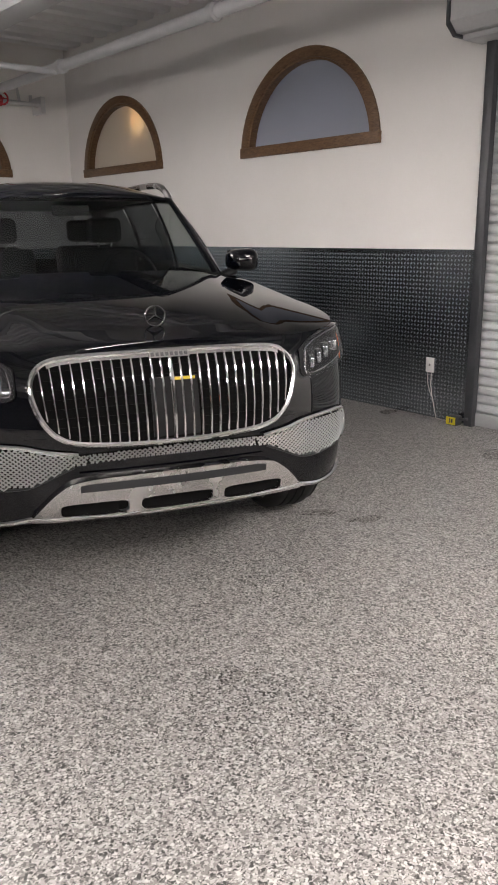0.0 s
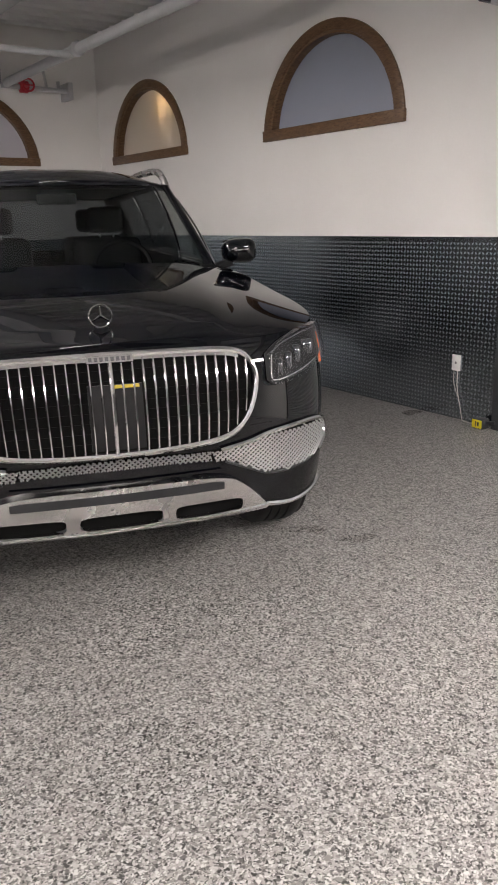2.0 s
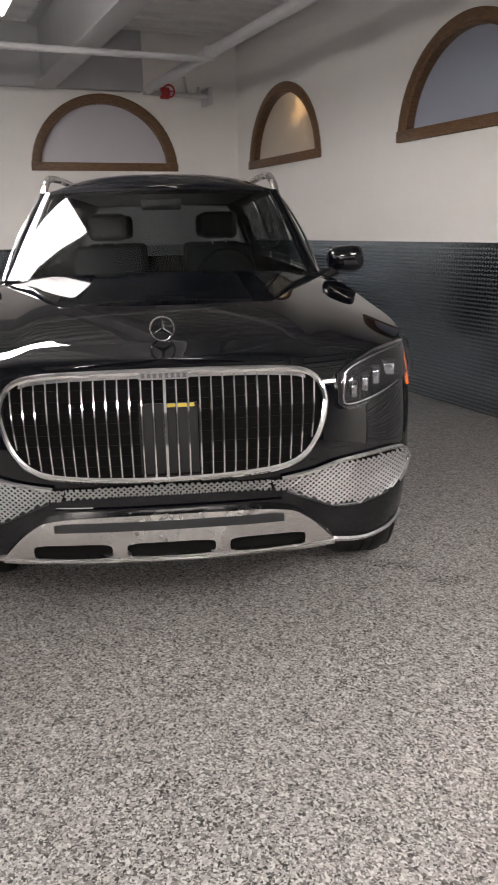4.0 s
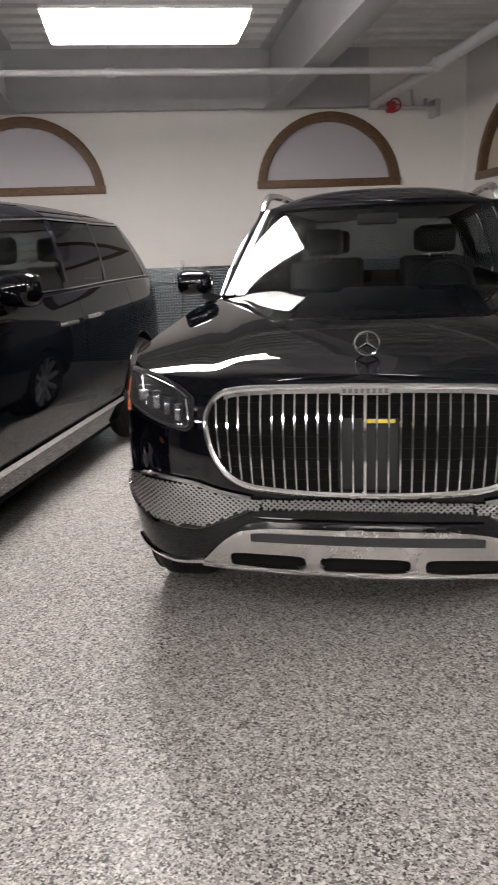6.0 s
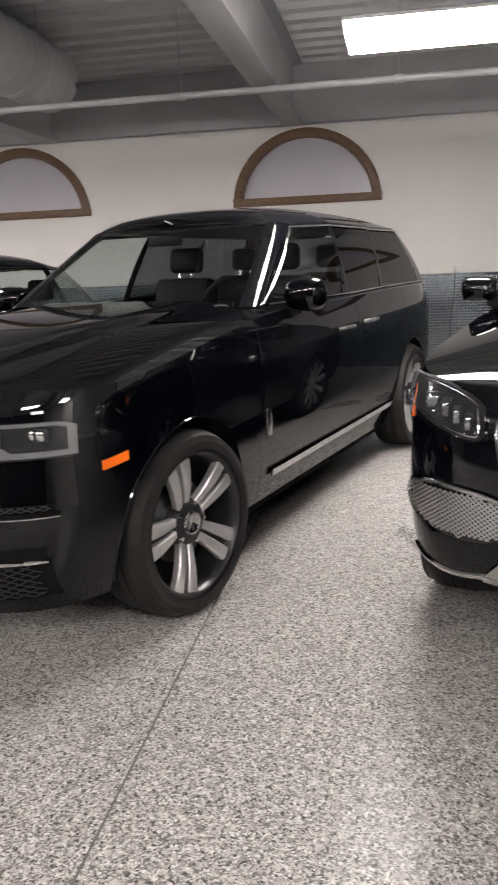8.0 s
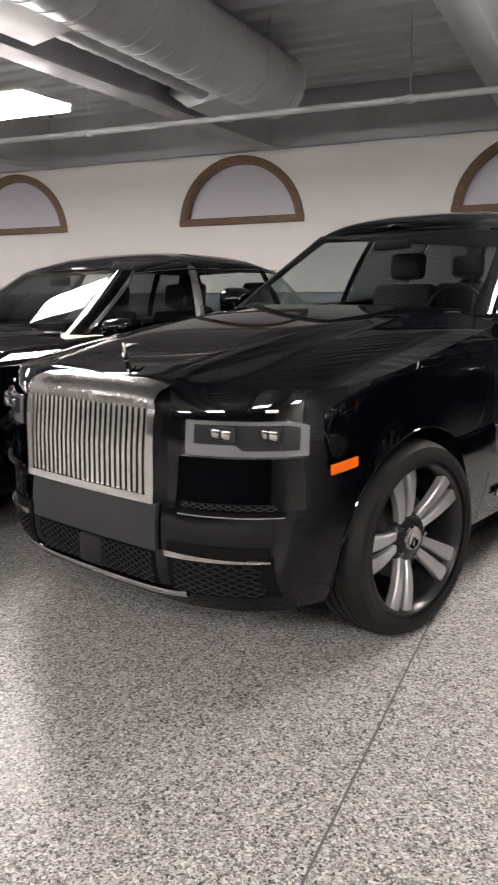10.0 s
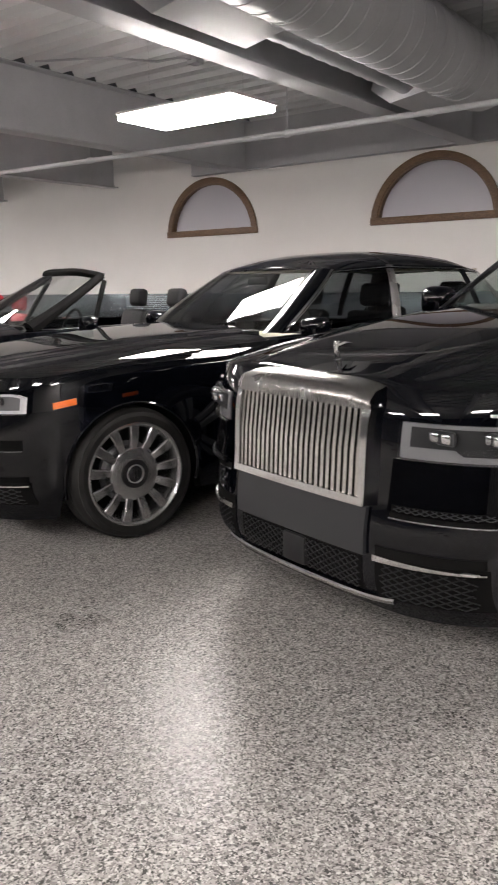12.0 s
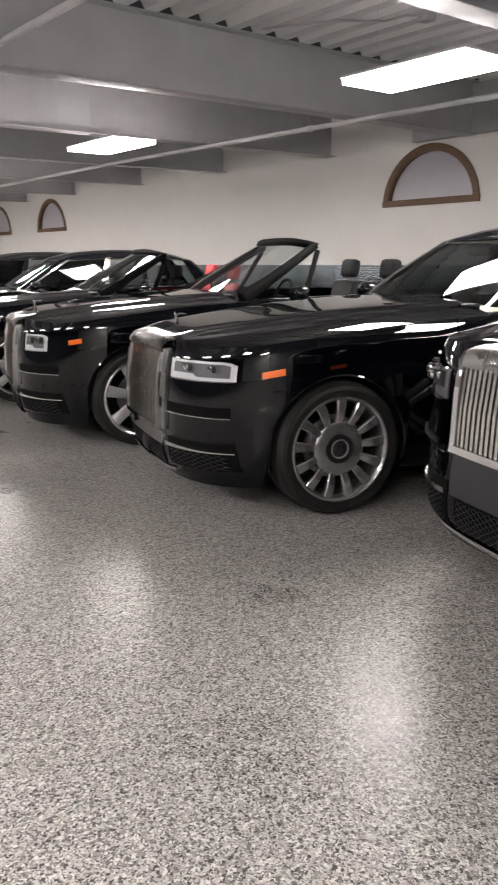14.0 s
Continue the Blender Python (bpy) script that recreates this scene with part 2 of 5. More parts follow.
def holed_wall(length, height, windows):
    """A wall in the x-z plane, 0.3 m thick, with half-round openings through it."""
    bm = bmesh.new()
    xs = sorted(windows)
    cur = 0.0
    for c in xs:
        a, b = c - WIN_R, c + WIN_R
        box(bm, cur, a, 0, 0.3, 0, height)
        box(bm, a, b, 0, 0.3, 0, SILL)
        n = 32
        arc = [(c - WIN_R * math.cos(math.pi * k / n), SILL + WIN_R * 0.955 * math.sin(math.pi * k / n)) for k in range(n + 1)]
        for (xa, za), (xb, zb) in zip(arc, arc[1:]):
            f = [bm.verts.new(p) for p in ((xa, 0, za), (xb, 0, zb), (xb, 0, height), (xa, 0, height))]
            g = [bm.verts.new(p) for p in ((xa, 0.3, za), (xb, 0.3, zb), (xb, 0.3, height), (xa, 0.3, height))]
            bm.faces.new(f)
            bm.faces.new(g)
            bm.faces.new((f[0], f[1], g[1], g[0]))
        cur = b
    box(bm, cur, length, 0, 0.3, 0, height)
    bmesh.ops.remove_doubles(bm, verts=bm.verts, dist=1e-5)
    return bm


def half_window(name, m, frost=M_FROST, tone="grey"):
    """A half-round window: wooden arch and sill board with a frosted pane."""
    top = new(name)
    top.matrix_world = m
    n = 40
    bm = bmesh.new()
    rows = []
    for k in range(n + 1):
        t = math.pi * k / n
        c, s = math.cos(t), 0.955 * math.sin(t)
        ro, ri = WIN_R + 0.012, WIN_R - FR
        rows.append([(ro * c, 0.11, ro * s), (ro * c, -0.022, ro * s), ((ro - 0.02) * c, -0.030, (ro - 0.02) * s),
                     ((ri + 0.025) * c, -0.026, (ri + 0.025) * s), ((ri + 0.02) * c, -0.014, (ri + 0.02) * s), (ri * c, -0.012, ri * s), (ri * c, 0.11, ri * s)])
    sheet(bm, rows)
    part("arched_frame", bm, M_WOOD, top)
    part("window_sill", boxed(-WIN_R - 0.016, WIN_R + 0.016, -0.034, 0.11, -0.012, 0.085, 0.006), M_WOOD, top)
    pane = bmesh.new()
    slab(pane, [(WIN_R - FR + 0.01, 0.08)] + [(a, 0.955 * b) for a, b in half_round(0, 0.0, WIN_R - FR + 0.01)[3:-3]] + [(-(WIN_R - FR + 0.01), 0.08)], 0.07, 0.085)
    part("pane", pane, frost, top, "frosted " + tone + " translucent pane")
    tagged(top, "half-round window with brown wooden frame and frosted pane", "window", kind="structure")
    return top


BACK_W = [3.52, -0.2, -3.95, -7.74, -21.1, -24.9]
back = link("wall_north", holed_wall(EAST + 0.3 - WEST, DECK + 0.3, [x - WEST for x in BACK_W]), M_WALL)
back.matrix_world = pose(WEST, NORTH, 0)
tagged(back, "white painted garage wall with half-round windows", "wall", kind="structure")
for i, x in enumerate(BACK_W):
    half_window("window_%d" % (i + 1), pose(x, NORTH, SILL))
SIDE_W = [5.83, 9.13]
DOOR_N = 3.89
# local x runs south along the wall
east = link("wall_east", holed_wall(NORTH - DOOR_N, DECK + 0.3, [NORTH - y for y in SIDE_W]), M_WALL)
east.matrix_world = pose(EAST, NORTH, 0, 0, 0, -90)
tagged(east, "white painted side wall with half-round windows", "wall", kind="structure")
for i, y in enumerate(SIDE_W):
    half_window("window_%d" % (i + 7), pose(EAST, y, SILL, 0, 0, -90), (M_FROST_BLUE, M_FROST_WARM)[i], ("blue-grey", "beige")[i])
w = bmesh.new()
box(w, EAST, EAST + 0.3, SOUTH, -0.2, 0, DECK + 0.3)
box(w, EAST, EAST + 0.3, -0.2, DOOR_N, 3.3, DECK + 0.3)
tagged(link("wall_east_south", w, M_WALL), "white painted wall round the rolling door", "wall", kind="structure")
# the south wall is never in view; dark so that car fronts reflect black
tagged(link("wall_south", boxed(WEST, EAST + 0.3, SOUTH - 0.3, SOUTH, 0, DECK + 0.3), M_SOUTH), "unseen wall closing the room, kept dark for car reflections", "wall", kind="structure")
tagged(link("wall_west", boxed(WEST - 0.3, WEST, SOUTH - 0.3, NORTH + 0.3, 0, DECK + 0.3), M_WALL), "white painted garage wall", "wall", kind="structure")
# tread plate wainscot, in sheets
WAIN = 1.385
wains = new("wainscot_east")
y = DOOR_N + 0.01
for k in range(3):
    y2 = min(y + 2.44, NORTH - 0.012)
    part("panel", boxed(EAST - 0.008, EAST - 0.0005, y, y2 - 0.003, 0.002, WAIN, 0.0015, 1), M_TREAD, wains)
    y = y2
part("cap_strip", boxed(EAST - 0.011, EAST - 0.0005, DOOR_N + 0.01, NORTH - 0.012, WAIN, WAIN + 0.012), M_TREAD, wains)
tagged(wains, "dark aluminium tread plate wainscot on the wall", "wainscot", kind="structure")
wains = new("wainscot_north")
x = EAST - 0.012
for k in range(14):
    part("panel", boxed(x - 2.437, x, NORTH - 0.008, NORTH - 0.0005, 0.002, WAIN - 0.04, 0.0015, 1), M_TREAD, wains)
    x -= 2.44
part("cap_strip", boxed(WEST, EAST - 0.012, NORTH - 0.011, NORTH - 0.0005, WAIN - 0.04, WAIN - 0.028), M_TREAD, wains)
tagged(wains, "grey aluminium tread plate wainscot on the back wall", "wainscot", kind="structure")


def tread_lugs(name, length, height, m):
    """Raised slanted lugs in alternating directions, proud of a plate in the x-z plane."""
    pitch, half, wide, proud = 0.034, 0.0145, 0.0062, 0.0022
    verts, faces = [], []
    for i in range(int(length / pitch)):
        for k in range(int(height / pitch)):
            x, z = (i + 0.5) * pitch, (k + 0.5) * pitch
            s = 1 if (i + k) % 2 else -1
            ax, az = 0.707 * half, 0.707 * half * s
            bx, bz = -0.707 * wide * s, 0.707 * wide
            n = len(verts)
            verts += [(x - ax, 0, z - az), (x + bx, 0, z + bz), (x + ax, 0, z + az), (x - bx, 0, z - bz),
                      (x - 0.5 * ax, -proud, z - 0.5 * az), (x + 0.5 * ax, -proud, z + 0.5 * az)]
            faces += [(n, n + 4, n + 1), (n + 1, n + 4, n + 5), (n + 1, n + 5, n + 2), (n + 2, n + 5, n + 3), (n + 3, n + 5, n + 4), (n + 3, n + 4, n)]
    me = bpy.data.meshes.new(name)
    me.from_pydata(verts, [], faces)
    me.materials.append(M_LUG)
    ob = new(name, me)
    ob.matrix_world = m
    return tagged(ob, "small raised lugs of the aluminium tread plate", "tread lugs", kind="stuff")


tread_lugs("tread_lugs", NORTH - DOOR_N - 0.03, WAIN, pose(EAST - 0.008, NORTH - 0.012, 0.005, 0, 0, -90))
tread_lugs("tread_lugs", 15.0, WAIN - 0.04, pose(EAST - 15.02, NORTH - 0.008, 0.005))

# corrugated deck, flutes running east-west
bm = bmesh.new()
prof = []
y = SOUTH - 0.153
while y < NORTH:
    prof += [(y, DECK), (y + 0.045, DECK + 0.075), (y + 0.15, DECK + 0.075), (y + 0.195, DECK)]
    y += 0.339
sheet(bm, [[(WEST, y, z) for y, z in prof], [(EAST + 0.3, y, z) for y, z in prof]])
tagged(link("ceiling", bm, M_DECK, smooth=20), "grey painted corrugated steel deck ceiling", "ceiling", kind="structure")
tagged(link("roof_slab", boxed(WEST, EAST + 0.3, SOUTH, NORTH + 0.3, DECK + 0.08, DECK + 0.25), M_DECK), "concrete slab above the steel deck", "slab", kind="structure")


def steel_beam(x, y0, y1, z0=3.16, z1=DECK):
    top = new("steel_beam")
    part("web", boxed(x - 0.008, x + 0.008, y0, y1, z0 + 0.015, z1 - 0.015), M_GREY, top)
    part("bottom_flange", boxed(x - 0.12, x + 0.12, y0, y1, z0, z0 + 0.018, 0.003), M_FLANGE, top, "pale grey bottom flange")
    part("top_flange", boxed(x - 0.12, x + 0.12, y0, y1, z1 - 0.018, z1 - 0.001), M_GREY, top)
    # dark strip puts the shade inside the open deck flutes into colour
    part("flute_shade", boxed(x - 0.10, x + 0.10, y0, y1, z1 + 0.001, z1 + 0.074), M_JAMB, top, "dark strip standing for shade in the deck flutes")
    tagged(top, "grey painted steel ceiling beam", "beam", "ceiling beams")
    return top


for x in (2.78, -0.32, -3.42, -6.93, -9.87, -12.95, -16.1, -19.5, -22.6, -25.7):
    steel_beam(x, SOUTH, NORTH - (0.03 if x < -8 else 0.16))
edge = new("edge_girder")
part("web", boxed(-8.0, 4.0, NORTH - 0.14, NORTH - 0.004, 3.215, DECK - 0.002), M_GREY, edge)
part("bottom_flange", boxed(-8.0, 4.0, NORTH - 0.15, NORTH - 0.004, 3.19, 3.213), M_GREY, edge)
tagged(edge, "grey steel girder along the top of the back wall", "girder")


def ceiling_lamp(x, y, z=2.915):
    top = new("ceiling_light")
    top.matrix_world = pose(x, y, z)
    f = bmesh.new()
    for a in ((-0.615, -0.6, -0.31, 0.31), (0.6, 0.615, -0.31, 0.31), (-0.6, 0.6, -0.31, -0.297), (-0.6, 0.6, 0.297, 0.31)):
        box(f, *a, 0.012, 0.03, 0.001, 1)
    part("frame", f, M_OUTLET, top)
    part("back_plate", boxed(-0.6, 0.6, -0.297, 0.297, 0.014, 0.028), M_OUTLET, top)
    # added fill: an unseen upward glow for the ceiling
    part("ceiling_fill_panel", boxed(-0.5, 0.5, -0.2, 0.2, 0.030, 0.034), M_CEILING_FILL, top, "unseen glowing panel added to brighten the ceiling")
    # sides made deeper than the flat panel, to spill light on the walls
    part("diffuser", boxed(-0.599, 0.599, -0.296, 0.296, -0.036, 0.010, 0.005), M_DIFF, top, "glowing white diffuser with deepened sides")
    for sx in (-0.5, 0.5):
        part("hanger", tube(bmesh.new(), [(sx, 0, 0.02), (sx, 0, DECK + 0.085 - z)], 0.001, 6), M_GREY, top)
    return tagged(top, "flat white LED ceiling panel, switched on", "ceiling light", "ceiling lights")


for x in (1.16, -4.0, -9.0, -14.1, -19.2, -24.3):
    ceiling_lamp(x, 5.68)
# panels out of view, added and spaced to light the front floor and bays
for x in (-2.4, -5.2, -8.7, -12.3, -17.0, -22.0):
    ceiling_lamp(x, -1.9)
# two more unseen panels, added to brighten the side wall and near floor
ceiling_lamp(4.1, -0.7)
ceiling_lamp(0.6, -1.0)


# ---------------------------------------------------------------- pipes, duct and fittings
def pipe_run(label, path, r, mt=M_PIPE, couplings=(), name="sprinkler_pipe"):
    top = new(name)
    part("pipe", tube(bmesh.new(), path, r, 12), mt, top)
    for c, d in couplings:
        c, d = Vector(c), Vector(d)
        part("coupling", tube(bmesh.new(), [c - d * 0.045, c - d * 0.03, c + d * 0.03, c + d * 0.045], [r * 1.05, r * 1.35, r * 1.35, r * 1.05], 12), mt, top)
    return tagged(top, label, "pipe")


pipe_run("long pale painted sprinkler pipe under the beams", [(WEST, 7.75, 3.12), (-12, 7.6, 3.12), (-5, 7.95, 3.12), (3.92, 8.0, 3.12)], 0.03,
         couplings=[((-4.6, 7.96, 3.12), (1, 0, 0)), ((-1.1, 7.98, 3.12), (1, 0, 0)), ((0.9, 7.985, 3.12), (1, 0, 0)), ((-7.6, 7.82, 3.12), (1, 0, 0))])
pipe_run("pale painted main pipe along the side wall", [(3.93, SOUTH, 3.16), (3.93, 8.0, 3.16), (4.02, 10.2, 3.19)], 0.052,
         couplings=[((3.93, 7.9, 3.16), (0, 1, 0)), ((3.93, 5.4, 3.16), (0, 1, 0))])
pipe_run("pale painted cross pipe under the beams", [(-16.0, 3.05, 3.14), (3.9, 3.11, 3.14)], 0.03, couplings=[((-5.4, 3.1, 3.14), (1, 0, 0))])
for x, y in ((-4.6, 7.96), (-1.1, 7.98), (0.9, 7.985), (-7.6, 7.82), (-10.8, 7.66)):
    hg = new("pipe_hanger")
    part("rod", tube(bmesh.new(), [(x, y, 3.15), (x, y, DECK + 0.08)], 0.006, 6), M_GREY, hg)
    part("ring", tube(bmesh.new(), [(x, y + 0.038 * math.cos(t), 3.12 + 0.038 * math.sin(t)) for t in (2 * math.pi * k / 16 for k in range(16))], 0.006, 6, True), M_GREY, hg)
    tagged(hg, "thin steel rod hanger holding the sprinkler pipe", "hanger", "pipe hangers")
for x, y, z in ((-4.55, 4.75, DECK - 0.10), (-1.6, 6.6, DECK - 0.1)):
    s = new("ceiling_sprinkler")
    part("drop", tube(bmesh.new(), [(x, y, DECK + 0.07), (x, y, z)], 0.014, 8), M_PIPE, s)
    part("head", tube(bmesh.new(), [(x, y, z), (x, y, z - 0.02), (x, y, z - 0.05), (x, y, z - 0.055)], [0.03, 0.02, 0.02, 0.035], 12), M_PIPE, s)
    part("arm_pipe", tube(bmesh.new(), [(x, y, DECK - 0.02), (x + 0.3, y + 0.05, DECK - 0.03), (x + 1.0, y, DECK - 0.03)], 0.012, 6), M_PIPE, s)
    tagged(s, "small grey sprinkler head under the deck", "sprinkler", "sprinkler heads")
valve = new("sprinkler_valve")
part("branch_pipe", tube(bmesh.new(), [(3.98, 10.28, 3.17), (4.86, 10.28, 3.15)], 0.03, 12), M_PIPE, valve)
part("branch_pipe", tube(bmesh.new(), [(4.55, 10.28, 3.16), (4.50, 10.24, 3.36)], 0.018, 8), M_PIPE, valve)
part("branch_pipe", tube(bmesh.new(), [(4.70, 10.28, 3.155), (4.70, 10.28, 3.26)], 0.022, 8), M_PIPE, valve)
part("bracket", boxed(4.80, 4.86, 10.2, NORTH - 0.003, 3.05, 3.25, 0.004), M_PIPE, valve)
bm = bmesh.new()
tube(bm, [(4.20, 10.28, 3.17), (4.21, 10.28, 3.17), (4.30, 10.28, 3.168), (4.31, 10.28, 3.168)], [0.05, 0.07, 0.07, 0.05], 12)
tube(bm, [(4.255, 10.28, 3.17), (4.255, 10.12, 3.17)], 0.02, 8)
part("valve_body", bm, M_RED, valve, "red painted valve body")
part("hand_wheel", tube(bmesh.new(), [(4.255 + 0.07 * math.cos(t), 10.12, 3.17 + 0.07 * math.sin(t)) for t in (2 * math.pi * k / 20 for k in range(20))], 0.012, 6, True), M_RED, valve)
part("spoke", tube(bmesh.new(), [(4.19, 10.12, 3.17), (4.32, 10.12, 3.17)], 0.008, 6), M_RED, valve)
tagged(valve, "red sprinkler valve with pale pipes on the back wall", "valve")

duct = new("air_duct")
bm = bmesh.new()
DX, DZ = -2.64, 3.50
ys, rs = [], []
y = SOUTH + 0.01
while y < 8.45:
    ys += [y, y + 0.19, y + 0.195, y + 0.205]
    rs += [0.325, 0.325, 0.331, 0.331]
    y += 0.21
ys += [8.48, 8.56, 8.62]
rs += [0.325, 0.30, 0.24]
tube(bm, [(DX, a, DZ) for a in ys], rs, 32)
part("round_duct", bm, M_DUCT, duct, "large grey spiral-seamed duct", 50)
bm = bmesh.new()
path, rad = [], []
for k in range(150):
    u = k / 149
    path.append((DX - 0.30, SOUTH + 0.02 + (8.2 - SOUTH) * u, 3.30))
    rad.append(0.105 + (0.006 if k % 2 else -0.002) * (1 if u > 0.8 else 0.35))
tube(bm, path, rad, 14)
part("flexible_duct", bm, M_DUCT, duct, "pale ribbed flexible duct", 80)
for a, b in ((4.2, 5.15), (7.4, 8.25)):
    bm = bmesh.new()
    pr = [(-3.28, 3.27), (-3.08, 3.13), (-2.74, 3.19), (-2.70, 3.58), (-3.20, 3.60)]
    slab(bm, pr, a, b)
    part("register_box", bm, M_DUCT, duct)
for a in (-4, -1, 2, 5, 7.6):
    part("strap", tube(bmesh.new(), [(DX + 0.33, a, DECK + 0.07), (DX + 0.33, a, DZ)] + [(DX + 0.333 * math.cos(t), a, DZ - 0.333 * math.sin(t)) for t in (math.pi * k / 16 for k in range(17))] + [(DX - 0.33, a, DECK + 0.07)], 0.005, 6), M_GREY, duct)
tagged(duct, "large grey painted air duct under the deck", "air duct")

# rolling door in the side wall
door = new("rolling_door")
for k in range(39):
    z = 0.11 + 0.074 * k
    bm = bmesh.new()
    prof = [(5.325, z), (5.318, z + 0.006), (5.300, z + 0.022), (5.297, z + 0.038), (5.302, z + 0.056), (5.320, z + 0.068), (5.326, z + 0.073)]
    sheet(bm, [[(x, -0.2, zz) for x, zz in prof], [(x, 3.82, zz) for x, zz in prof]])
    part("slat", bm, M_SLAT, door)
part("bottom_bar", boxed(5.285, 5.34, -0.2, 3.82, 0.004, 0.11, 0.006), M_GREY, door, "grey bottom bar")
part("back_panel", boxed(5.35, 5.37, -0.25, 3.88, 0.0, 3.1), M_GREY, door)
for yy in (3.80, -0.28):
    part("guide_rail", boxed(5.235, 5.298, yy, yy + 0.075, 0.0, 2.95, 0.004), M_JAMB, door, "dark steel guide rail")
hood = bmesh.new()
slab(hood, [(4.92, 2.97), (5.0, 2.90), (5.298, 2.90), (5.298, 3.42), (4.92, 3.42)], -0.5, 3.97)
part("drum_hood", hood, M_DUCT, door, "grey sheet metal drum hood")
cap = bmesh.new()
slab(cap, [(4.91, 2.95), (5.0, 2.88), (5.298, 2.88), (5.298, 3.44), (4.91, 3.44)], 3.972, 4.0)
part("end_plate", cap, M_JAMB, door, "dark end plate of the hood")
part("lintel_strip", boxed(5.06, 5.298, -0.4, 3.96, 2.86, 2.898, 0.006), M_PIPE, door)
tagged(door, "closed grey steel rolling door in dark guides", "rolling door")

outlet = new("wall_outlet")
part("cover_plate", boxed(EAST - 0.020, EAST - 0.0085, 4.235, 4.315, 0.385, 0.51, 0.004), M_OUTLET, outlet)
part("socket_slot", boxed(EAST - 0.022, EAST - 0.0195, 4.268, 4.282, 0.44, 0.456), M_JAMB, outlet)
tagged(outlet, "white outlet cover plate on the tread plate", "outlet")
cable = new("cable")
part("strand", tube(bmesh.new(), [(EAST - 0.018, 4.255, 0.385), (EAST - 0.022, 4.252, 0.28), (EAST - 0.03, 4.23, 0.20), (EAST - 0.025, 4.20, 0.08), (EAST - 0.05, 4.16, 0.012), (EAST - 0.06, 4.06, 0.006), (EAST - 0.075, 4.0, 0.012)], 0.0035, 6), M_CABLE, cable)
part("strand", tube(bmesh.new(), [(EAST - 0.018, 4.29, 0.385), (EAST - 0.022, 4.288, 0.30), (EAST - 0.03, 4.25, 0.22), (EAST - 0.028, 4.235, 0.19)], 0.003, 6), M_CABLE, cable)
tagged(cable, "thin white cable hanging from the outlet", "cable")
unit = new("door_sensor")
part("case", boxed(5.17, 5.25, 3.90, 4.00, 0.0, 0.075, 0.006), M_JAMB, unit)
part("label_plate", boxed(5.163, 5.1695, 3.908, 3.995, 0.008, 0.07, 0.001, 1), M_YELLOW, unit, "yellow front with dark marks")
part("label_mark", boxed(5.160, 5.1628, 3.93, 3.945, 0.025, 0.055), M_JAMB, unit)
part("label_mark", boxed(5.160, 5.1628, 3.955, 3.962, 0.02, 0.06), M_JAMB, unit)
part("stay", tube(bmesh.new(), [(5.21, 3.90, 0.05), (5.22, 3.83, 0.06)], 0.012, 8), M_JAMB, unit)
tagged(unit, "small yellow and black unit on the floor", "sensor")
sock = new("wall_socket")
part("box", boxed(1.58, 1.64, NORTH - 0.04, NORTH - 0.003, 1.385, 1.45, 0.004), M_OUTLET, sock)
part("lead", tube(bmesh.new(), [(1.61, NORTH - 0.03, 1.39), (1.60, NORTH - 0.02, 1.1), (1.56, NORTH - 0.02, 0.8), (1.555, NORTH - 0.02, 0.02)], 0.007, 6), M_JAMB, sock, "dark lead running down the wall")
tagged(sock, "small white socket above the wainscot with dark lead", "socket")
# warm lamp outside behind one frosted window
glow = bpy.data.lights.new("yard_lamp", "POINT")
glow.energy, glow.color, glow.shadow_soft_size = 75, (1.0, 0.66, 0.26), 0.03
new("yard_lamp", glow).location = (EAST + 0.22, 8.85, SILL + 0.58)

# junction box and thin conduit on the deck
jb = new("junction_box")
part("box", boxed(-5.33, -5.20, 7.16, 7.29, 3.79, 3.862, 0.006), M_GREY, jb)
part("conduit", tube(bmesh.new(), [(-5.27, 7.16, 3.835), (-5.36, 7.05, 3.835), (-5.62, 7.02, 3.835), (-5.9, 6.6, 3.838), (-6.6, 6.2, 3.84)], 0.011, 8), M_GREY, jb)
tagged(jb, "small grey junction box with thin conduit under the deck", "junction box")


# ---------------------------------------------------------------- car materials
M_PAINT = mat("black_car_paint", (0.0012, 0.0015, 0.0027), 0.012, 0.0, 0.0, 0.015, 0.40)
M_CHROME = mat("chrome", (0.60, 0.60, 0.60), 0.10, 1.0)
M_SATIN = worn(mat("satin_silver", metal=1.0), (0.52, 0.51, 0.50), (0.60, 0.59, 0.58), 4.0, 200.0, 0.03, (0.22, 0.30))
M_WIRE = mat("bright_wire", (0.64, 0.64, 0.65), 0.32, 1.0)
M_BAR = mat("polished_bar", (0.62, 0.60, 0.57), 0.2, 1.0)
M_DARK = mat("dark_plastic", (0.010, 0.010, 0.011), 0.55, spec=0.25)
M_VOID = mat("grille_dark", (0.004, 0.004, 0.004), 0.9, spec=0.1)
M_GREYPLASTIC = mat("dark_grey_trim", (0.022, 0.023, 0.025), 0.3, spec=0.35)
M_GLASS = make_glass("windscreen_glass", (0.72, 0.76, 0.75))
M_TINT = make_glass("tinted_glass", (0.34, 0.36, 0.36))
M_DARKTINT = make_glass("dark_tinted_glass", (0.14, 0.15, 0.16))
M_LENS = make_glass("clear_lens", (0.93, 0.94, 0.95), 1.35)
M_ORANGE = mat("orange_reflector", (0.9, 0.16, 0.01), 0.2, 0.0, 1.0)
M_ORANGE.node_tree.nodes["Principled BSDF"].inputs["Specular IOR Level"].default_value = 0.6
M_GOLD = mat("yellow_reflection", (0.55, 0.42, 0.02), 0.4)
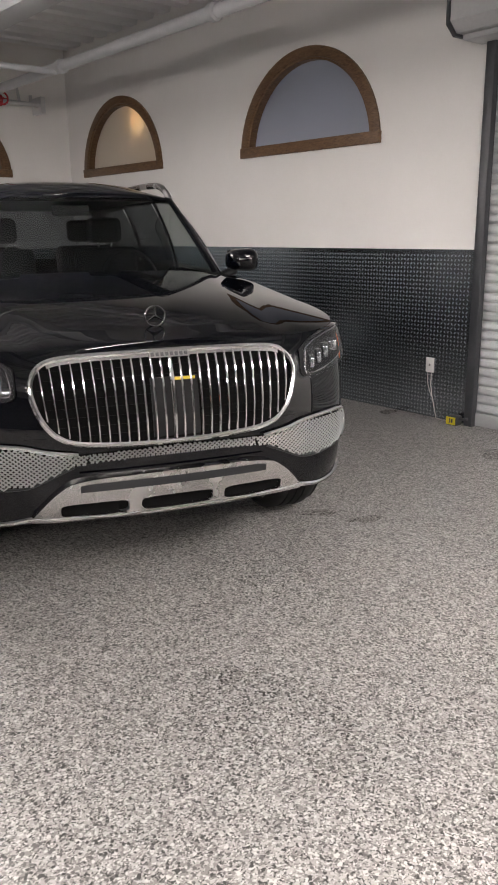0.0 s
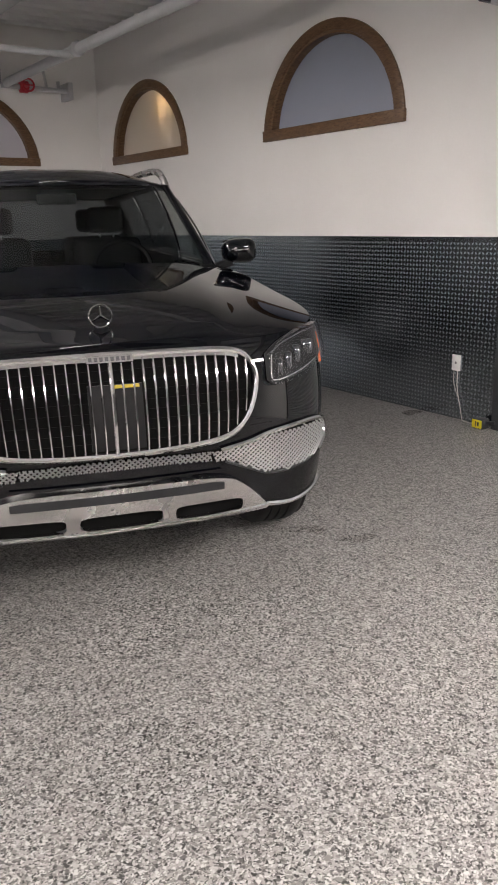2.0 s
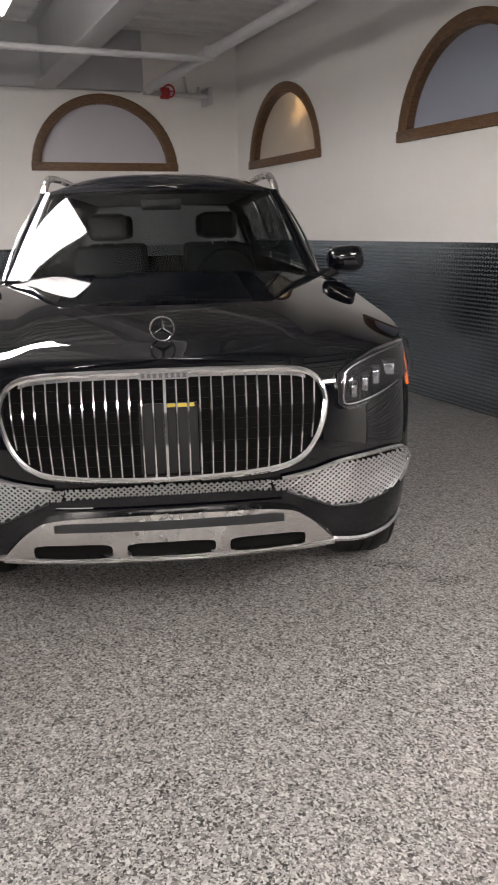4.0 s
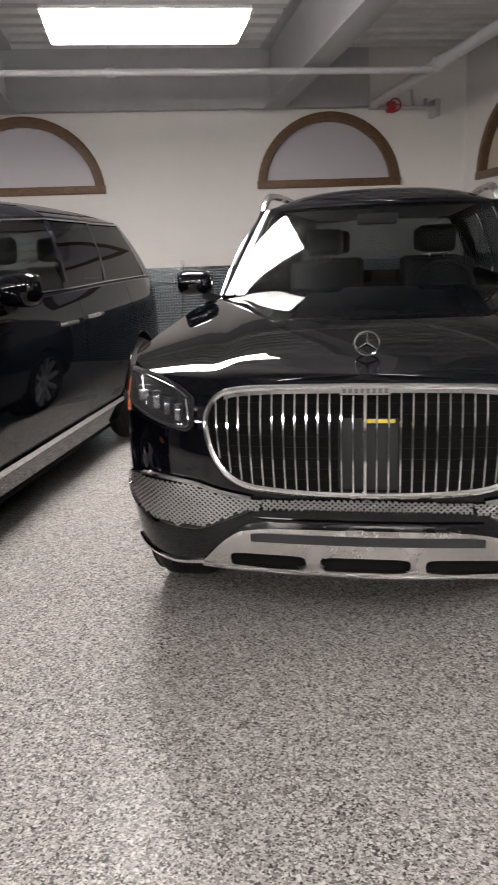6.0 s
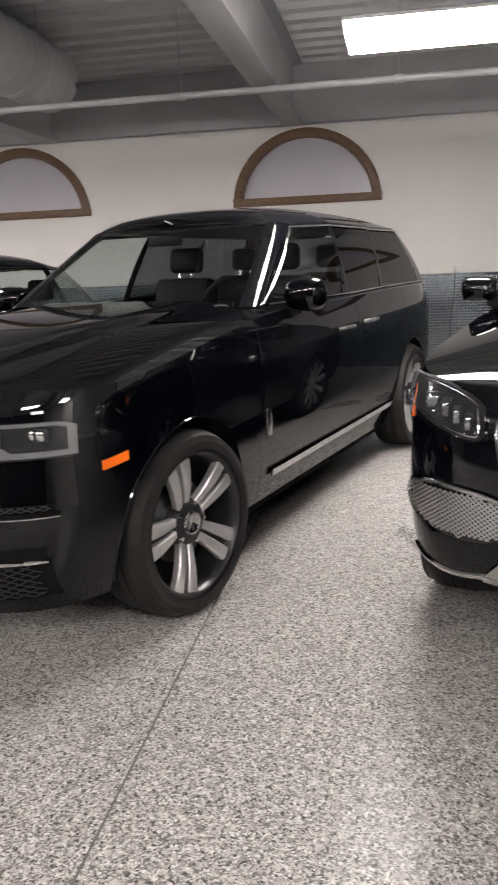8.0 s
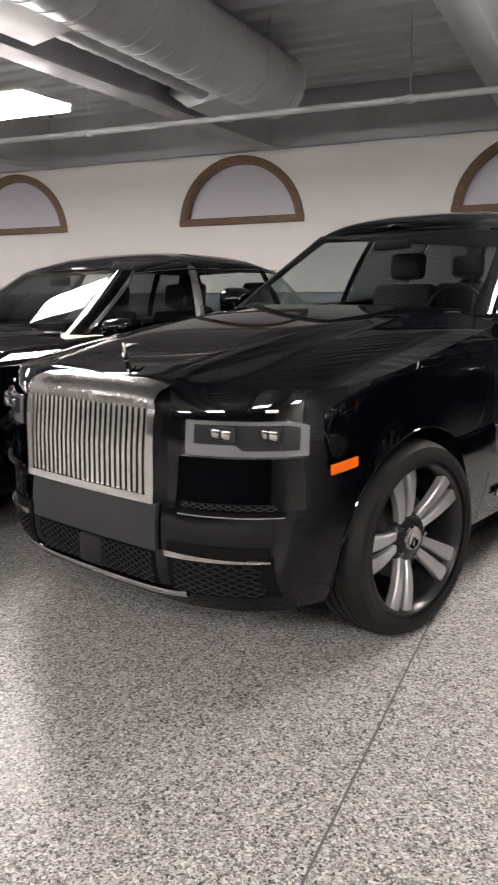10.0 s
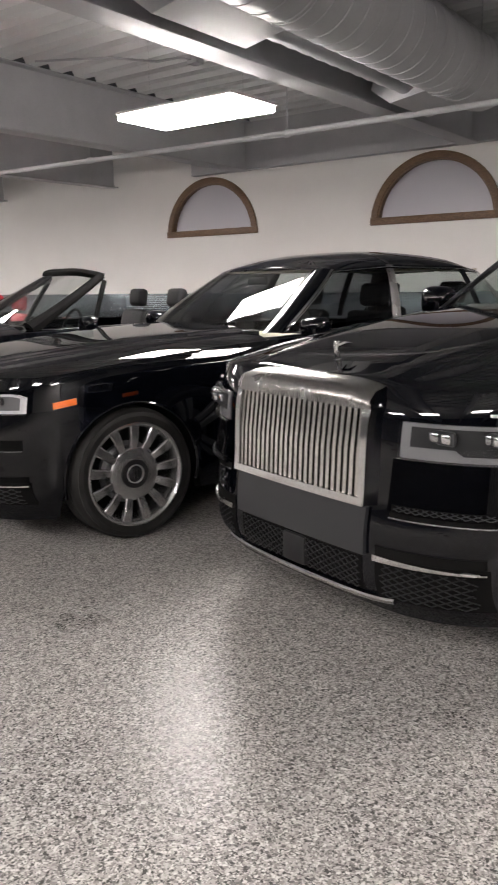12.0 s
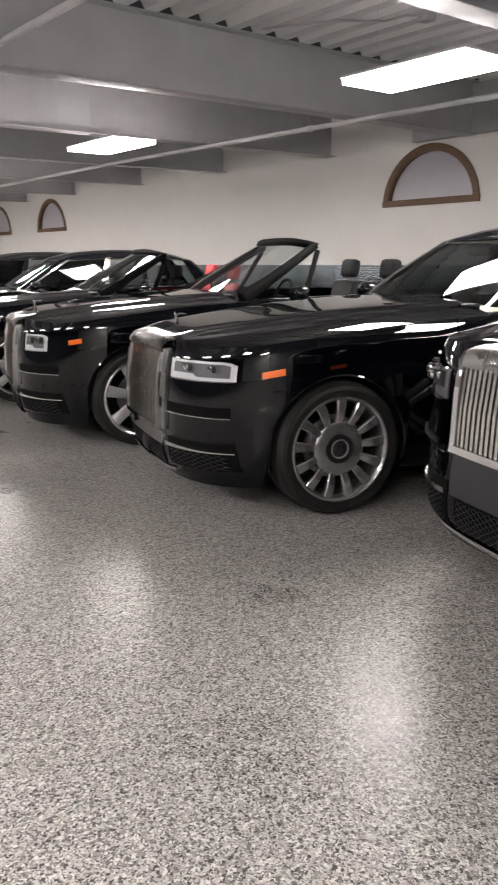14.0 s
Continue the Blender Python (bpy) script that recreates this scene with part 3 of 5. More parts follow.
M_ALLOY = mat("polished_alloy", (0.52, 0.52, 0.52), 0.40, 0.75)
M_DISC = mat("satin_grey_alloy", (0.44, 0.44, 0.445), 0.27, 0.9)
M_ALLOYDARK = mat("dark_alloy", (0.03, 0.03, 0.032), 0.3, 0.6)
M_BLACKLEATHER = worn(mat("black_leather"), (0.004, 0.004, 0.0045), (0.008, 0.008, 0.009), 6.0, 200.0, 0.15, (0.55, 0.7))
M_BLACKLEATHER.node_tree.nodes["Principled BSDF"].inputs["Specular IOR Level"].default_value = 0.15
M_REDLEATHER = worn(mat("red_leather"), (0.36, 0.012, 0.02), (0.45, 0.02, 0.03), 6.0, 200.0, 0.15, (0.4, 0.55))
M_CREAM = worn(mat("cream_leather"), (0.55, 0.50, 0.40), (0.62, 0.57, 0.47), 6.0, 200.0, 0.15, (0.4, 0.55))
M_SILVERLAMP = mat("lamp_reflector", (0.30, 0.31, 0.33), 0.25, 1.0)
M_DRL = mat("lamp_light_guide", (0.60, 0.60, 0.62), 0.35)
M_LAMPGREY = mat("lamp_bezel_grey", (0.15, 0.15, 0.155), 0.25)
M_MATTE = mat("dark_carpet", (0.008, 0.008, 0.009), 0.9)
M_CALIPER = mat("brake_disc_steel", (0.3, 0.3, 0.3), 0.35, 1.0)


def make_rubber():
    m = mat("tyre_rubber", (0.018, 0.018, 0.018), 0.6, spec=0.3)
    b = m.node_tree.nodes["Principled BSDF"]
    co = object_coords(m)
    n = node(m, "ShaderNodeTexNoise", Scale=14.0, Detail=5.0)
    wire(m, co, "Object", n, "Vector")
    r = ramp(m, [(0.3, (0.006, 0.006, 0.006)), (0.75, (0.014, 0.0135, 0.013))])
    wire(m, n, "Fac", r, "Fac")
    wire(m, r, "Color", b, "Base Color")
    return m


M_RUBBER = make_rubber()


# ---------------------------------------------------------------- curves
def curve(pairs):
    """A smooth function through (x, y) pairs that does not overshoot."""
    xs = np.array([p[0] for p in pairs], float)
    ys = np.array([p[1] for p in pairs], float)
    h = np.diff(xs)
    d = np.diff(ys) / h
    m = np.zeros(len(xs))
    m[0], m[-1] = d[0], d[-1]
    for i in range(1, len(xs) - 1):
        if d[i - 1] * d[i] > 0:
            w1, w2 = 2 * h[i] + h[i - 1], h[i] + 2 * h[i - 1]
            m[i] = (w1 + w2) / (w1 / d[i - 1] + w2 / d[i])

    def f(x):
        x = min(max(float(x), xs[0]), xs[-1])
        i = int(min(max(np.searchsorted(xs, x) - 1, 0), len(h) - 1))
        t = (x - xs[i]) / h[i]
        return float((1 + 2 * t) * (1 - t) ** 2 * ys[i] + t * (1 - t) ** 2 * h[i] * m[i] + t * t * (3 - 2 * t) * ys[i + 1] + t * t * (t - 1) * h[i] * m[i + 1])
    return f


def spline(ctrl, per=12, closed=False):
    """Points of a Catmull-Rom curve through ctrl."""
    c = [np.array(p, float) for p in ctrl]
    n = len(c)
    out = []
    for i in range(n if closed else n - 1):
        p0 = c[(i - 1) % n] if closed or i > 0 else 2 * c[0] - c[1]
        p1, p2 = c[i], c[(i + 1) % n]
        p3 = c[(i + 2) % n] if closed or i < n - 2 else 2 * c[-1] - c[-2]
        for k in range(per):
            t = k / per
            out.append(0.5 * (2 * p1 + (p2 - p0) * t + (2 * p0 - 5 * p1 + 4 * p2 - p3) * t * t + (3 * p1 - p0 - 3 * p2 + p3) * t ** 3))
    if not closed:
        out.append(c[-1])
    return out


def fair(v, width, mirror):
    """Evens out a run of values that goes on beyond both ends by mirroring (1) or by turning about them (-1)."""
    n = 3 * width
    if mirror > 0:
        w = np.concatenate([v[n:0:-1], v, v[-2:-n - 2:-1]])
    else:
        w = np.concatenate([2 * v[0] - v[n:0:-1], v, 2 * v[-1] - v[-2:-n - 2:-1]])
    k = np.exp(-0.5 * (np.arange(-n, n + 1) / width) ** 2)
    return np.convolve(w, k / k.sum(), "valid")


def faired(pairs, width=0.09):
    """As curve(), with its bends spread out evenly."""
    f = curve(pairs)
    xs = np.arange(pairs[0][0], pairs[-1][0] + 0.01, 0.01)
    ys = fair(np.array([f(x) for x in xs]), max(1, int(width / 0.01)), -1)
    return lambda x: float(np.interp(x, xs, ys))


class Shell:
    """The painted outer skin of a car: a plan outline with a vertical section that differs at nose, flank and tail.
    x across, y back from the nose, z up."""

    def __init__(self, plan, side, front, rear, top, sill, hubs, arch, hub_z):
        pts = np.array(spline(plan, 30))
        keep = np.concatenate([[True], np.diff(pts[:, 1]) > 1e-6])
        pts = pts[keep]
        run = np.concatenate([[0], np.cumsum(np.linalg.norm(np.diff(pts, axis=0), axis=1))])
        even = np.linspace(0, run[-1], int(run[-1] / 0.015))
        pts = np.stack([fair(np.interp(even, run, pts[:, j]), 5, (-1, 1)[j]) for j in (0, 1)], 1)
        d = np.gradient(pts, axis=0)
        nrm = np.stack([d[:, 1], -d[:, 0]], 1)
        nrm /= np.linalg.norm(nrm, axis=1)[:, None]
        self.P, self.N = pts, nrm
        self.S = np.concatenate([[0], np.cumsum(np.linalg.norm(np.diff(pts, axis=0), axis=1))])
        self.side, self.front, self.rear, self.top, self.sill = faired(side, 0.04), faired(front, 0.03), faired(rear, 0.03), faired(top, 0.12), curve(sill)
        self.hubs, self.arch, self.hub_z = hubs, arch, hub_z
        self.nose_s = np.linspace(0, self.s_of(1.3), 80)
        self.nose_p = np.stack([np.interp(self.nose_s, self.S, pts[:, j]) for j in (0, 1)], 1)
        self.nose_n = np.stack([np.interp(self.nose_s, self.S, nrm[:, j]) for j in (0, 1)], 1)
        wf = np.clip(-self.nose_n[:, 1], 0, 1) ** 1.5
        self.nose_k = (1 - wf, wf)

    def at(self, s, z):
        x, y = np.interp(s, self.S, self.P[:, 0]), np.interp(s, self.S, self.P[:, 1])
        nx, ny = np.interp(s, self.S, self.N[:, 0]), np.interp(s, self.S, self.N[:, 1])
        wf, wr = max(-ny, 0) ** 1.5, max(ny, 0) ** 1.5
        k = self.side(z) * (1 - wf - wr) + self.front(z) * wf + self.rear(z) * wr
        return (x - nx * k, y - ny * k, z)

    def s_of(self, y):
        return float(np.interp(y, self.P[:, 1], self.S))

    def y_of(self, s):
        return float(np.interp(s, self.S, self.P[:, 1]))

    def edge(self, s):
        return self.at(s, self.top(self.y_of(s)))

    def low(self, s):
        y = self.y_of(s)
        z = self.sill(y)
        for h in self.hubs:
            if abs(y - h) < self.arch:
                z = max(z, self.hub_z + math.sqrt(self.arch ** 2 - (y - h) ** 2))
        return z

    def columns(self, s0, s1, step=0.045):
        ss = set(np.linspace(s0, s1, max(2, int((s1 - s0) / step) + 1)))
        for h in self.hubs:
            for k in range(33):
                s = self.s_of(h + 0.9999 * self.arch * math.cos(math.pi * k / 32))
                if s0 < s < s1:
                    ss.add(s)
        return sorted(float(s) for s in ss)

    def grid(self, s0, s1, sign, rows=22, z_from=None):
        out = []
        for s in self.columns(s0, s1):
            lo, hi = self.low(s), self.top(self.y_of(s))
            line = []
            for k in range(rows + 1):
                v = k / rows
                x, y, z = self.at(s, lo + (hi - lo) * v)
                line.append((sign * max(x, 0.0), y, z))
            out.append(line)
        return out

    def face(self, x, z, off=0.0):
        """A point on the nose at (x, z), moved out by off."""
        k = self.side(z) * self.nose_k[0] + self.front(z) * self.nose_k[1]
        px = self.nose_p[:, 0] - self.nose_n[:, 0] * k
        py = self.nose_p[:, 1] - self.nose_n[:, 1] * k
        y = float(np.interp(abs(x), px, py))
        s = float(np.interp(abs(x), px, self.nose_s))
        nx, ny = np.interp(s, self.S, self.N[:, 0]), np.interp(s, self.S, self.N[:, 1])
        return (x + math.copysign(nx * off, x), y + ny * off, z)

    def flank(self, y, z, sign, off=0.0):
        x, yy, zz = self.at(self.s_of(y), z)
        return (sign * (x + off), y, z)


def face_patch(sh, xs, lo, hi, off, depth=0.012, rows=6):
    """A raised plate on the nose between two heights, with edges that run back into the skin."""
    bm = bmesh.new()
    lines = []
    for x in xs:
        a, b = lo(x), hi(x)
        col = [sh.face(x, a, off - depth)] + [sh.face(x, a + (b - a) * k / rows, off) for k in range(rows + 1)] + [sh.face(x, b, off - depth)]
        lines.append(col)
    first = [(p[0], p[1], p[2]) for p in lines[0]]
    last = lines[-1]

    def back(col, x):
        return [sh.face(x, p[2], off - depth) for p in col]
    sheet(bm, [back(first, xs[0])] + lines + [back(last, xs[-1])])
    return bm


def face_tube(sh, pts, r, off, closed=False, seg=8):
    return tube(bmesh.new(), [sh.face(x, z, off) for x, z in pts], r, seg, closed)


def flank_patch(sh, ys, lo, hi, sign, off, rows=3, depth=0.012):
    bm = bmesh.new()
    lines = []
    for y in ys:
        a, b = lo(y), hi(y)
        lines.append([sh.flank(y, a, sign, off - depth)] + [sh.flank(y, a + (b - a) * k / rows, sign, off) for k in range(rows + 1)] + [sh.flank(y, b, sign, off - depth)])
    def back(col, y):
        return [sh.flank(y, p[2], sign, off - depth) for p in col]
    sheet(bm, [back(lines[0], ys[0])] + lines + [back(lines[-1], ys[-1])])
    return bm


def span(a, b, n):
    return [a + (b - a) * k / (n - 1) for k in range(n)]


def dome(ring, zc, p=4.0, cols=26, ridge=None):
    """A crowned panel across the car between a ring's two sides."""
    bm = bmesh.new()
    rows = []
    for x, y, z in ring:
        c = zc(y)
        line = []
        for k in range(2 * cols + 1):
            t = -math.cos(math.pi * k / (2 * cols))
            q = max(x, 1e-4) * t
            zz = z + (c - z) * (1 - abs(t) ** p)
            if ridge:
                w0, w1, y1, high = ridge
                edge = w0 + (w1 - w0) * min(y / y1, 1.0)
                u = min(max((edge + 0.06 - abs(q)) / 0.12, 0.0), 1.0)
                zz += high * u * u * (3 - 2 * u) * min(y / 0.25, 1.0) * (1 - abs(t) ** 6)
            line.append((q, y, zz))
        rows.append(line)
    sheet(bm, rows)
    return bm


def lattice(sh, x0, x1, lo, hi, cell, r, off, slant=0.8):
    """Crossed wires over a region of the nose."""
    bm = bmesh.new()
    zmin = min(lo(x) for x in span(x0, x1, 30))
    zmax = max(hi(x) for x in span(x0, x1, 30))
    for d in (1, -1):
        k = x0 - (zmax - zmin) / slant
        while k < x1 + (zmax - zmin) / slant:
            run = []
            n = 14
            for i in range(n + 1):
                z = zmin + (zmax - zmin) * i / n
                x = k + d * (z - zmin) / slant
                ok = x0 <= x <= x1 and lo(x) <= z <= hi(x)
                if ok:
                    run.append(sh.face(x, z, off + 0.0015 * d))
                if (not ok or i == n) and len(run) > 1:
                    tube(bm, run, r, 4, cap=False)
                if not ok:
                    run = []
            k += cell
    return bm


# ---------------------------------------------------------------- parts of cars
def make_wheel(car, x, y, R, kind, sign, steer=0.0):
    """A wheel about the x axis; its outer face points to sign."""
    rim_r = R * 0.775
    t = bmesh.new()
    w = 0.135
    prof = [(rim_r - 0.005, -w + 0.01), (rim_r + 0.03, -w - 0.002), (R * 0.88, -w - 0.012), (R - 0.025, -w + 0.008), (R - 0.005, -w + 0.035), (R, -w + 0.06), (R, -0.05), (R - 0.008, -0.048), (R - 0.008, -0.040), (R, -0.038), (R, -0.004), (R - 0.008, -0.002), (R - 0.008, 0.006), (R, 0.008),
            (R, 0.04), (R - 0.008, 0.042), (R - 0.008, 0.05), (R, 0.052), (R, w - 0.06), (R - 0.005, w - 0.035), (R - 0.025, w - 0.008), (R * 0.94, w + 0.006), (R * 0.88, w + 0.012), (R * 0.865, w + 0.009), (R * 0.80, w + 0.010), (rim_r + 0.03, w + 0.002), (rim_r - 0.005, w - 0.01)]
    lathe_x(t, [(r, sign * a) for r, a in prof], 72)
    rim = bmesh.new()
    lathe_x(rim, [(r, sign * a) for r, a in [(rim_r + 0.002, w - 0.012), (rim_r + 0.006, w + 0.001), (rim_r - 0.006, w + 0.003), (rim_r - 0.016, w - 0.006), (rim_r - 0.03, w - 0.05), (rim_r - 0.035, -w + 0.02), (rim_r, -w + 0.01)]], 72)
    wheel = part("wheel", rim, M_ALLOYDARK if kind in ("german", "twin") else M_DISC, car)
    wheel.matrix_basis = pose(x, y, R, 0, 0, steer)
    part("tyre", t, M_RUBBER, wheel, "black rubber tyre")
    disc = bmesh.new()
    lathe_x(disc, [(r, sign * a) for r, a in [(0.0, -0.02), (rim_r - 0.035, -0.02)]], 48)
    part("brake_shield", disc, M_VOID, wheel)
    disc = bmesh.new()
    lathe_x(disc, [(r, sign * a) for r, a in [(0.06, 0.0), (0.06, 0.03), (0.19, 0.03), (0.19, 0.0)]], 40)
    part("brake_disc", disc, M_CALIPER, wheel)

    def blade(a, r0, r1, w0, w1, x0, x1, thick, mt, name="spoke", off=0.0, off1=None):
        bm = bmesh.new()
        rows = []
        for k in range(7):
            u = k / 6
            r, ww, xx = r0 + (r1 - r0) * u, w0 + (w1 - w0) * u, x0 + (x1 - x0) * u + 0.012 * math.sin(math.pi * u)
            q = []
            for dy, dx in ((-ww, -thick), (-ww * 0.96, -0.006), (-ww * 0.7, 0.0), (ww * 0.7, 0.0), (ww * 0.96, -0.006), (ww, -thick)):
                dy += off if off1 is None else off + (off1 - off) * u
                c, s_ = math.cos(a), math.sin(a)
                q.append((sign * (xx + dx), r * c - dy * s_, r * s_ + dy * c))
            rows.append(q)
        sheet(bm, rows, close_v=True)
        part(name, bm, mt, wheel)

    if kind == "twin":
        for k in range(5):
            a = 2 * math.pi * k / 5 + 1.885
            for d in (-1, 1):
                blade(a, 0.085, rim_r - 0.006, 0.019, 0.037, 0.082, w - 0.012, 0.035, M_ALLOY, off=d * 0.026, off1=d * 0.052)
            blade(a, 0.07, rim_r - 0.03, 0.03, 0.05, 0.055, w - 0.045, 0.02, M_ALLOYDARK, "spoke_back")
        hubs = [(0.0, 0.098), (0.06, 0.098), (0.068, 0.094), (0.098, 0.088), (0.112, 0.07), (0.116, 0.02)]
        part("hub", lathe_x(bmesh.new(), [(r, sign * a) for r, a in hubs], 40), M_ALLOYDARK, wheel)
        part("hub_cap", lathe_x(bmesh.new(), [(r, sign * a) for r, a in [(0.0, 0.100), (0.036, 0.102), (0.044, 0.108), (0.052, 0.108), (0.056, 0.10), (0.057, 0.09)]], 32), M_CHROME, wheel, "round chrome centre cap")
        for k in range(5):
            a = 2 * math.pi * k / 5 + 1.885 + math.pi / 5
            b = bmesh.new()
            lathe_x(b, [(0.0, sign * 0.102), (0.010, sign * 0.102), (0.012, sign * 0.07)], 10)
            bmesh.ops.translate(b, vec=(0, 0.092 * math.cos(a), 0.092 * math.sin(a)), verts=b.verts)
            part("lug_nut", b, M_CHROME, wheel)
    elif kind == "disc":
        for k in range(13):
            a = 2 * math.pi * k / 13 + 0.1
            blade(a, 0.135, rim_r - 0.004, 0.022, 0.034, 0.100, w - 0.010, 0.03, M_DISC)
        part("hub", lathe_x(bmesh.new(), [(r, sign * a) for r, a in [(0.0, 0.112), (0.062, 0.112), (0.067, 0.108), (0.067, 0.104), (0.150, 0.110), (0.163, 0.103), (0.168, 0.04)]], 48), M_DISC, wheel)
        part("hub_ring", lathe_x(bmesh.new(), [(r, sign * a) for r, a in [(0.052, 0.1125), (0.052, 0.115), (0.088, 0.115), (0.090, 0.106)]], 40), M_ALLOYDARK, wheel, "black ring round the centre cap")
        part("hub_cap", lathe_x(bmesh.new(), [(r, sign * a) for r, a in [(0.0, 0.119), (0.04, 0.119), (0.05, 0.113)]], 32), M_ALLOYDARK, wheel)
        part("cap_ring", lathe_x(bmesh.new(), [(q, sign * a) for q, a in [(0.050, 0.112), (0.051, 0.121), (0.058, 0.121), (0.059, 0.112)]], 36), M_ALLOY, wheel, "pale bright ring round the cap")
        lines = bmesh.new()
        for dx in (-0.012, 0.012):
            box(lines, sign * 0.1185, sign * 0.1205, dx - 0.004, dx + 0.004, -0.022, 0.022)
        part("cap_emblem", lines, M_CHROME, wheel)
    else:
        n = 7 if kind == "seven" else 10
        for k in range(n):
            blade(2 * math.pi * k / n + 0.2, 0.05, rim_r - 0.006, 0.03, 0.05 if n == 7 else 0.03, 0.09, w - 0.012, 0.03, M_ALLOY)
        part("hub", lathe_x(bmesh.new(), [(r, sign * a) for r, a in [(0.0, 0.108), (0.05, 0.108), (0.08, 0.09), (0.085, 0.03)]], 32), M_ALLOY, wheel)
    return wheel


def make_seat(car, x, y, z, leather, back=0.62, head=True):
    seat = part("seat", boxed(x - 0.26, x + 0.26, y - 0.28, y + 0.25, z, z + 0.16, 0.05, 3), leather, car)
    b = boxed(-0.25, 0.25, -0.06, 0.07, 0.0, back, 0.05, 3)
    bmesh.ops.rotate(b, verts=b.verts, cent=(0, 0, 0), matrix=Matrix.Rotation(radians(-14), 3, "X"))
    bmesh.ops.translate(b, verts=b.verts, vec=(x, y + 0.24, z + 0.1))
    part("backrest", b, leather, seat)
    if head:
        h = boxed(-0.135, 0.135, -0.05, 0.06, 0.0, 0.19, 0.045, 3)
        bmesh.ops.rotate(h, verts=h.verts, cent=(0, 0, 0), matrix=Matrix.Rotation(radians(-8), 3, "X"))
        bmesh.ops.translate(h, verts=h.verts, vec=(x, y + 0.24 + 0.25 * back, z + 0.12 + back))
        part("headrest", h, leather, seat)
        for d in (-0.05, 0.05):
            part("headrest_post", tube(bmesh.new(), [(x + d, y + 0.23 + 0.24 * back, z + 0.04 + back), (x + d, y + 0.24 + 0.25 * back, z + 0.16 + back)], 0.006, 6), M_CHROME, seat)
    return seat


def make_mirror(car, x, y, z, sign, size=(0.12, 0.07, 0.085), chrome=False):
    bm = bmesh.new()
    bmesh.ops.create_uvsphere(bm, u_segments=24, v_segments=16, radius=1.0)
    for v in bm.verts:
        px, py, pz = v.co
        f = lambda a, e: math.copysign(abs(a) ** e, a)
        px, py, pz = f(px, 0.62), f(py, 0.8), f(pz, 0.62)
        if py > 0.35:
            py = 0.35
        v.co = (px * size[0], py * size[1] * 1.6, pz * size[2] * (0.92 + 0.08 * px * sign))
    bmesh.ops.translate(bm, verts=bm.verts, vec=(x, y, z))
    m = part("door_mirror", bm, M_PAINT, car, "glossy black mirror housing")
    part("mirror_glass", boxed(x - size[0] * 0.85, x + size[0] * 0.85, y + size[1] * 0.55, y + size[1] * 0.6, z - size[2] * 0.8, z + size[2] * 0.8), M_CHROME, m)
    part("mirror_arm", tube(bmesh.new(), [(x - sign * size[0] * 0.4, y + 0.0, z - size[2] * 0.8), (x - sign * (size[0] + 0.03), y + 0.02, z - size[2] * 1.25), (x - sign * (size[0] + 0.13), y + 0.03, z - size[2] * 1.35)], [0.03, 0.028, 0.035], 10), M_DARK, m)
    if chrome:
        part("indicator_strip", tube(bmesh.new(), [(x - sign * size[0] * 0.5, y - size[1] * 1.52, z + 0.005), (x + sign * size[0] * 0.3, y - size[1] * 1.5, z + 0.01), (x + sign * size[0] * 0.86, y - size[1] * 0.9, z + 0.025)], 0.006, 6), M_CHROME, m)
    return m


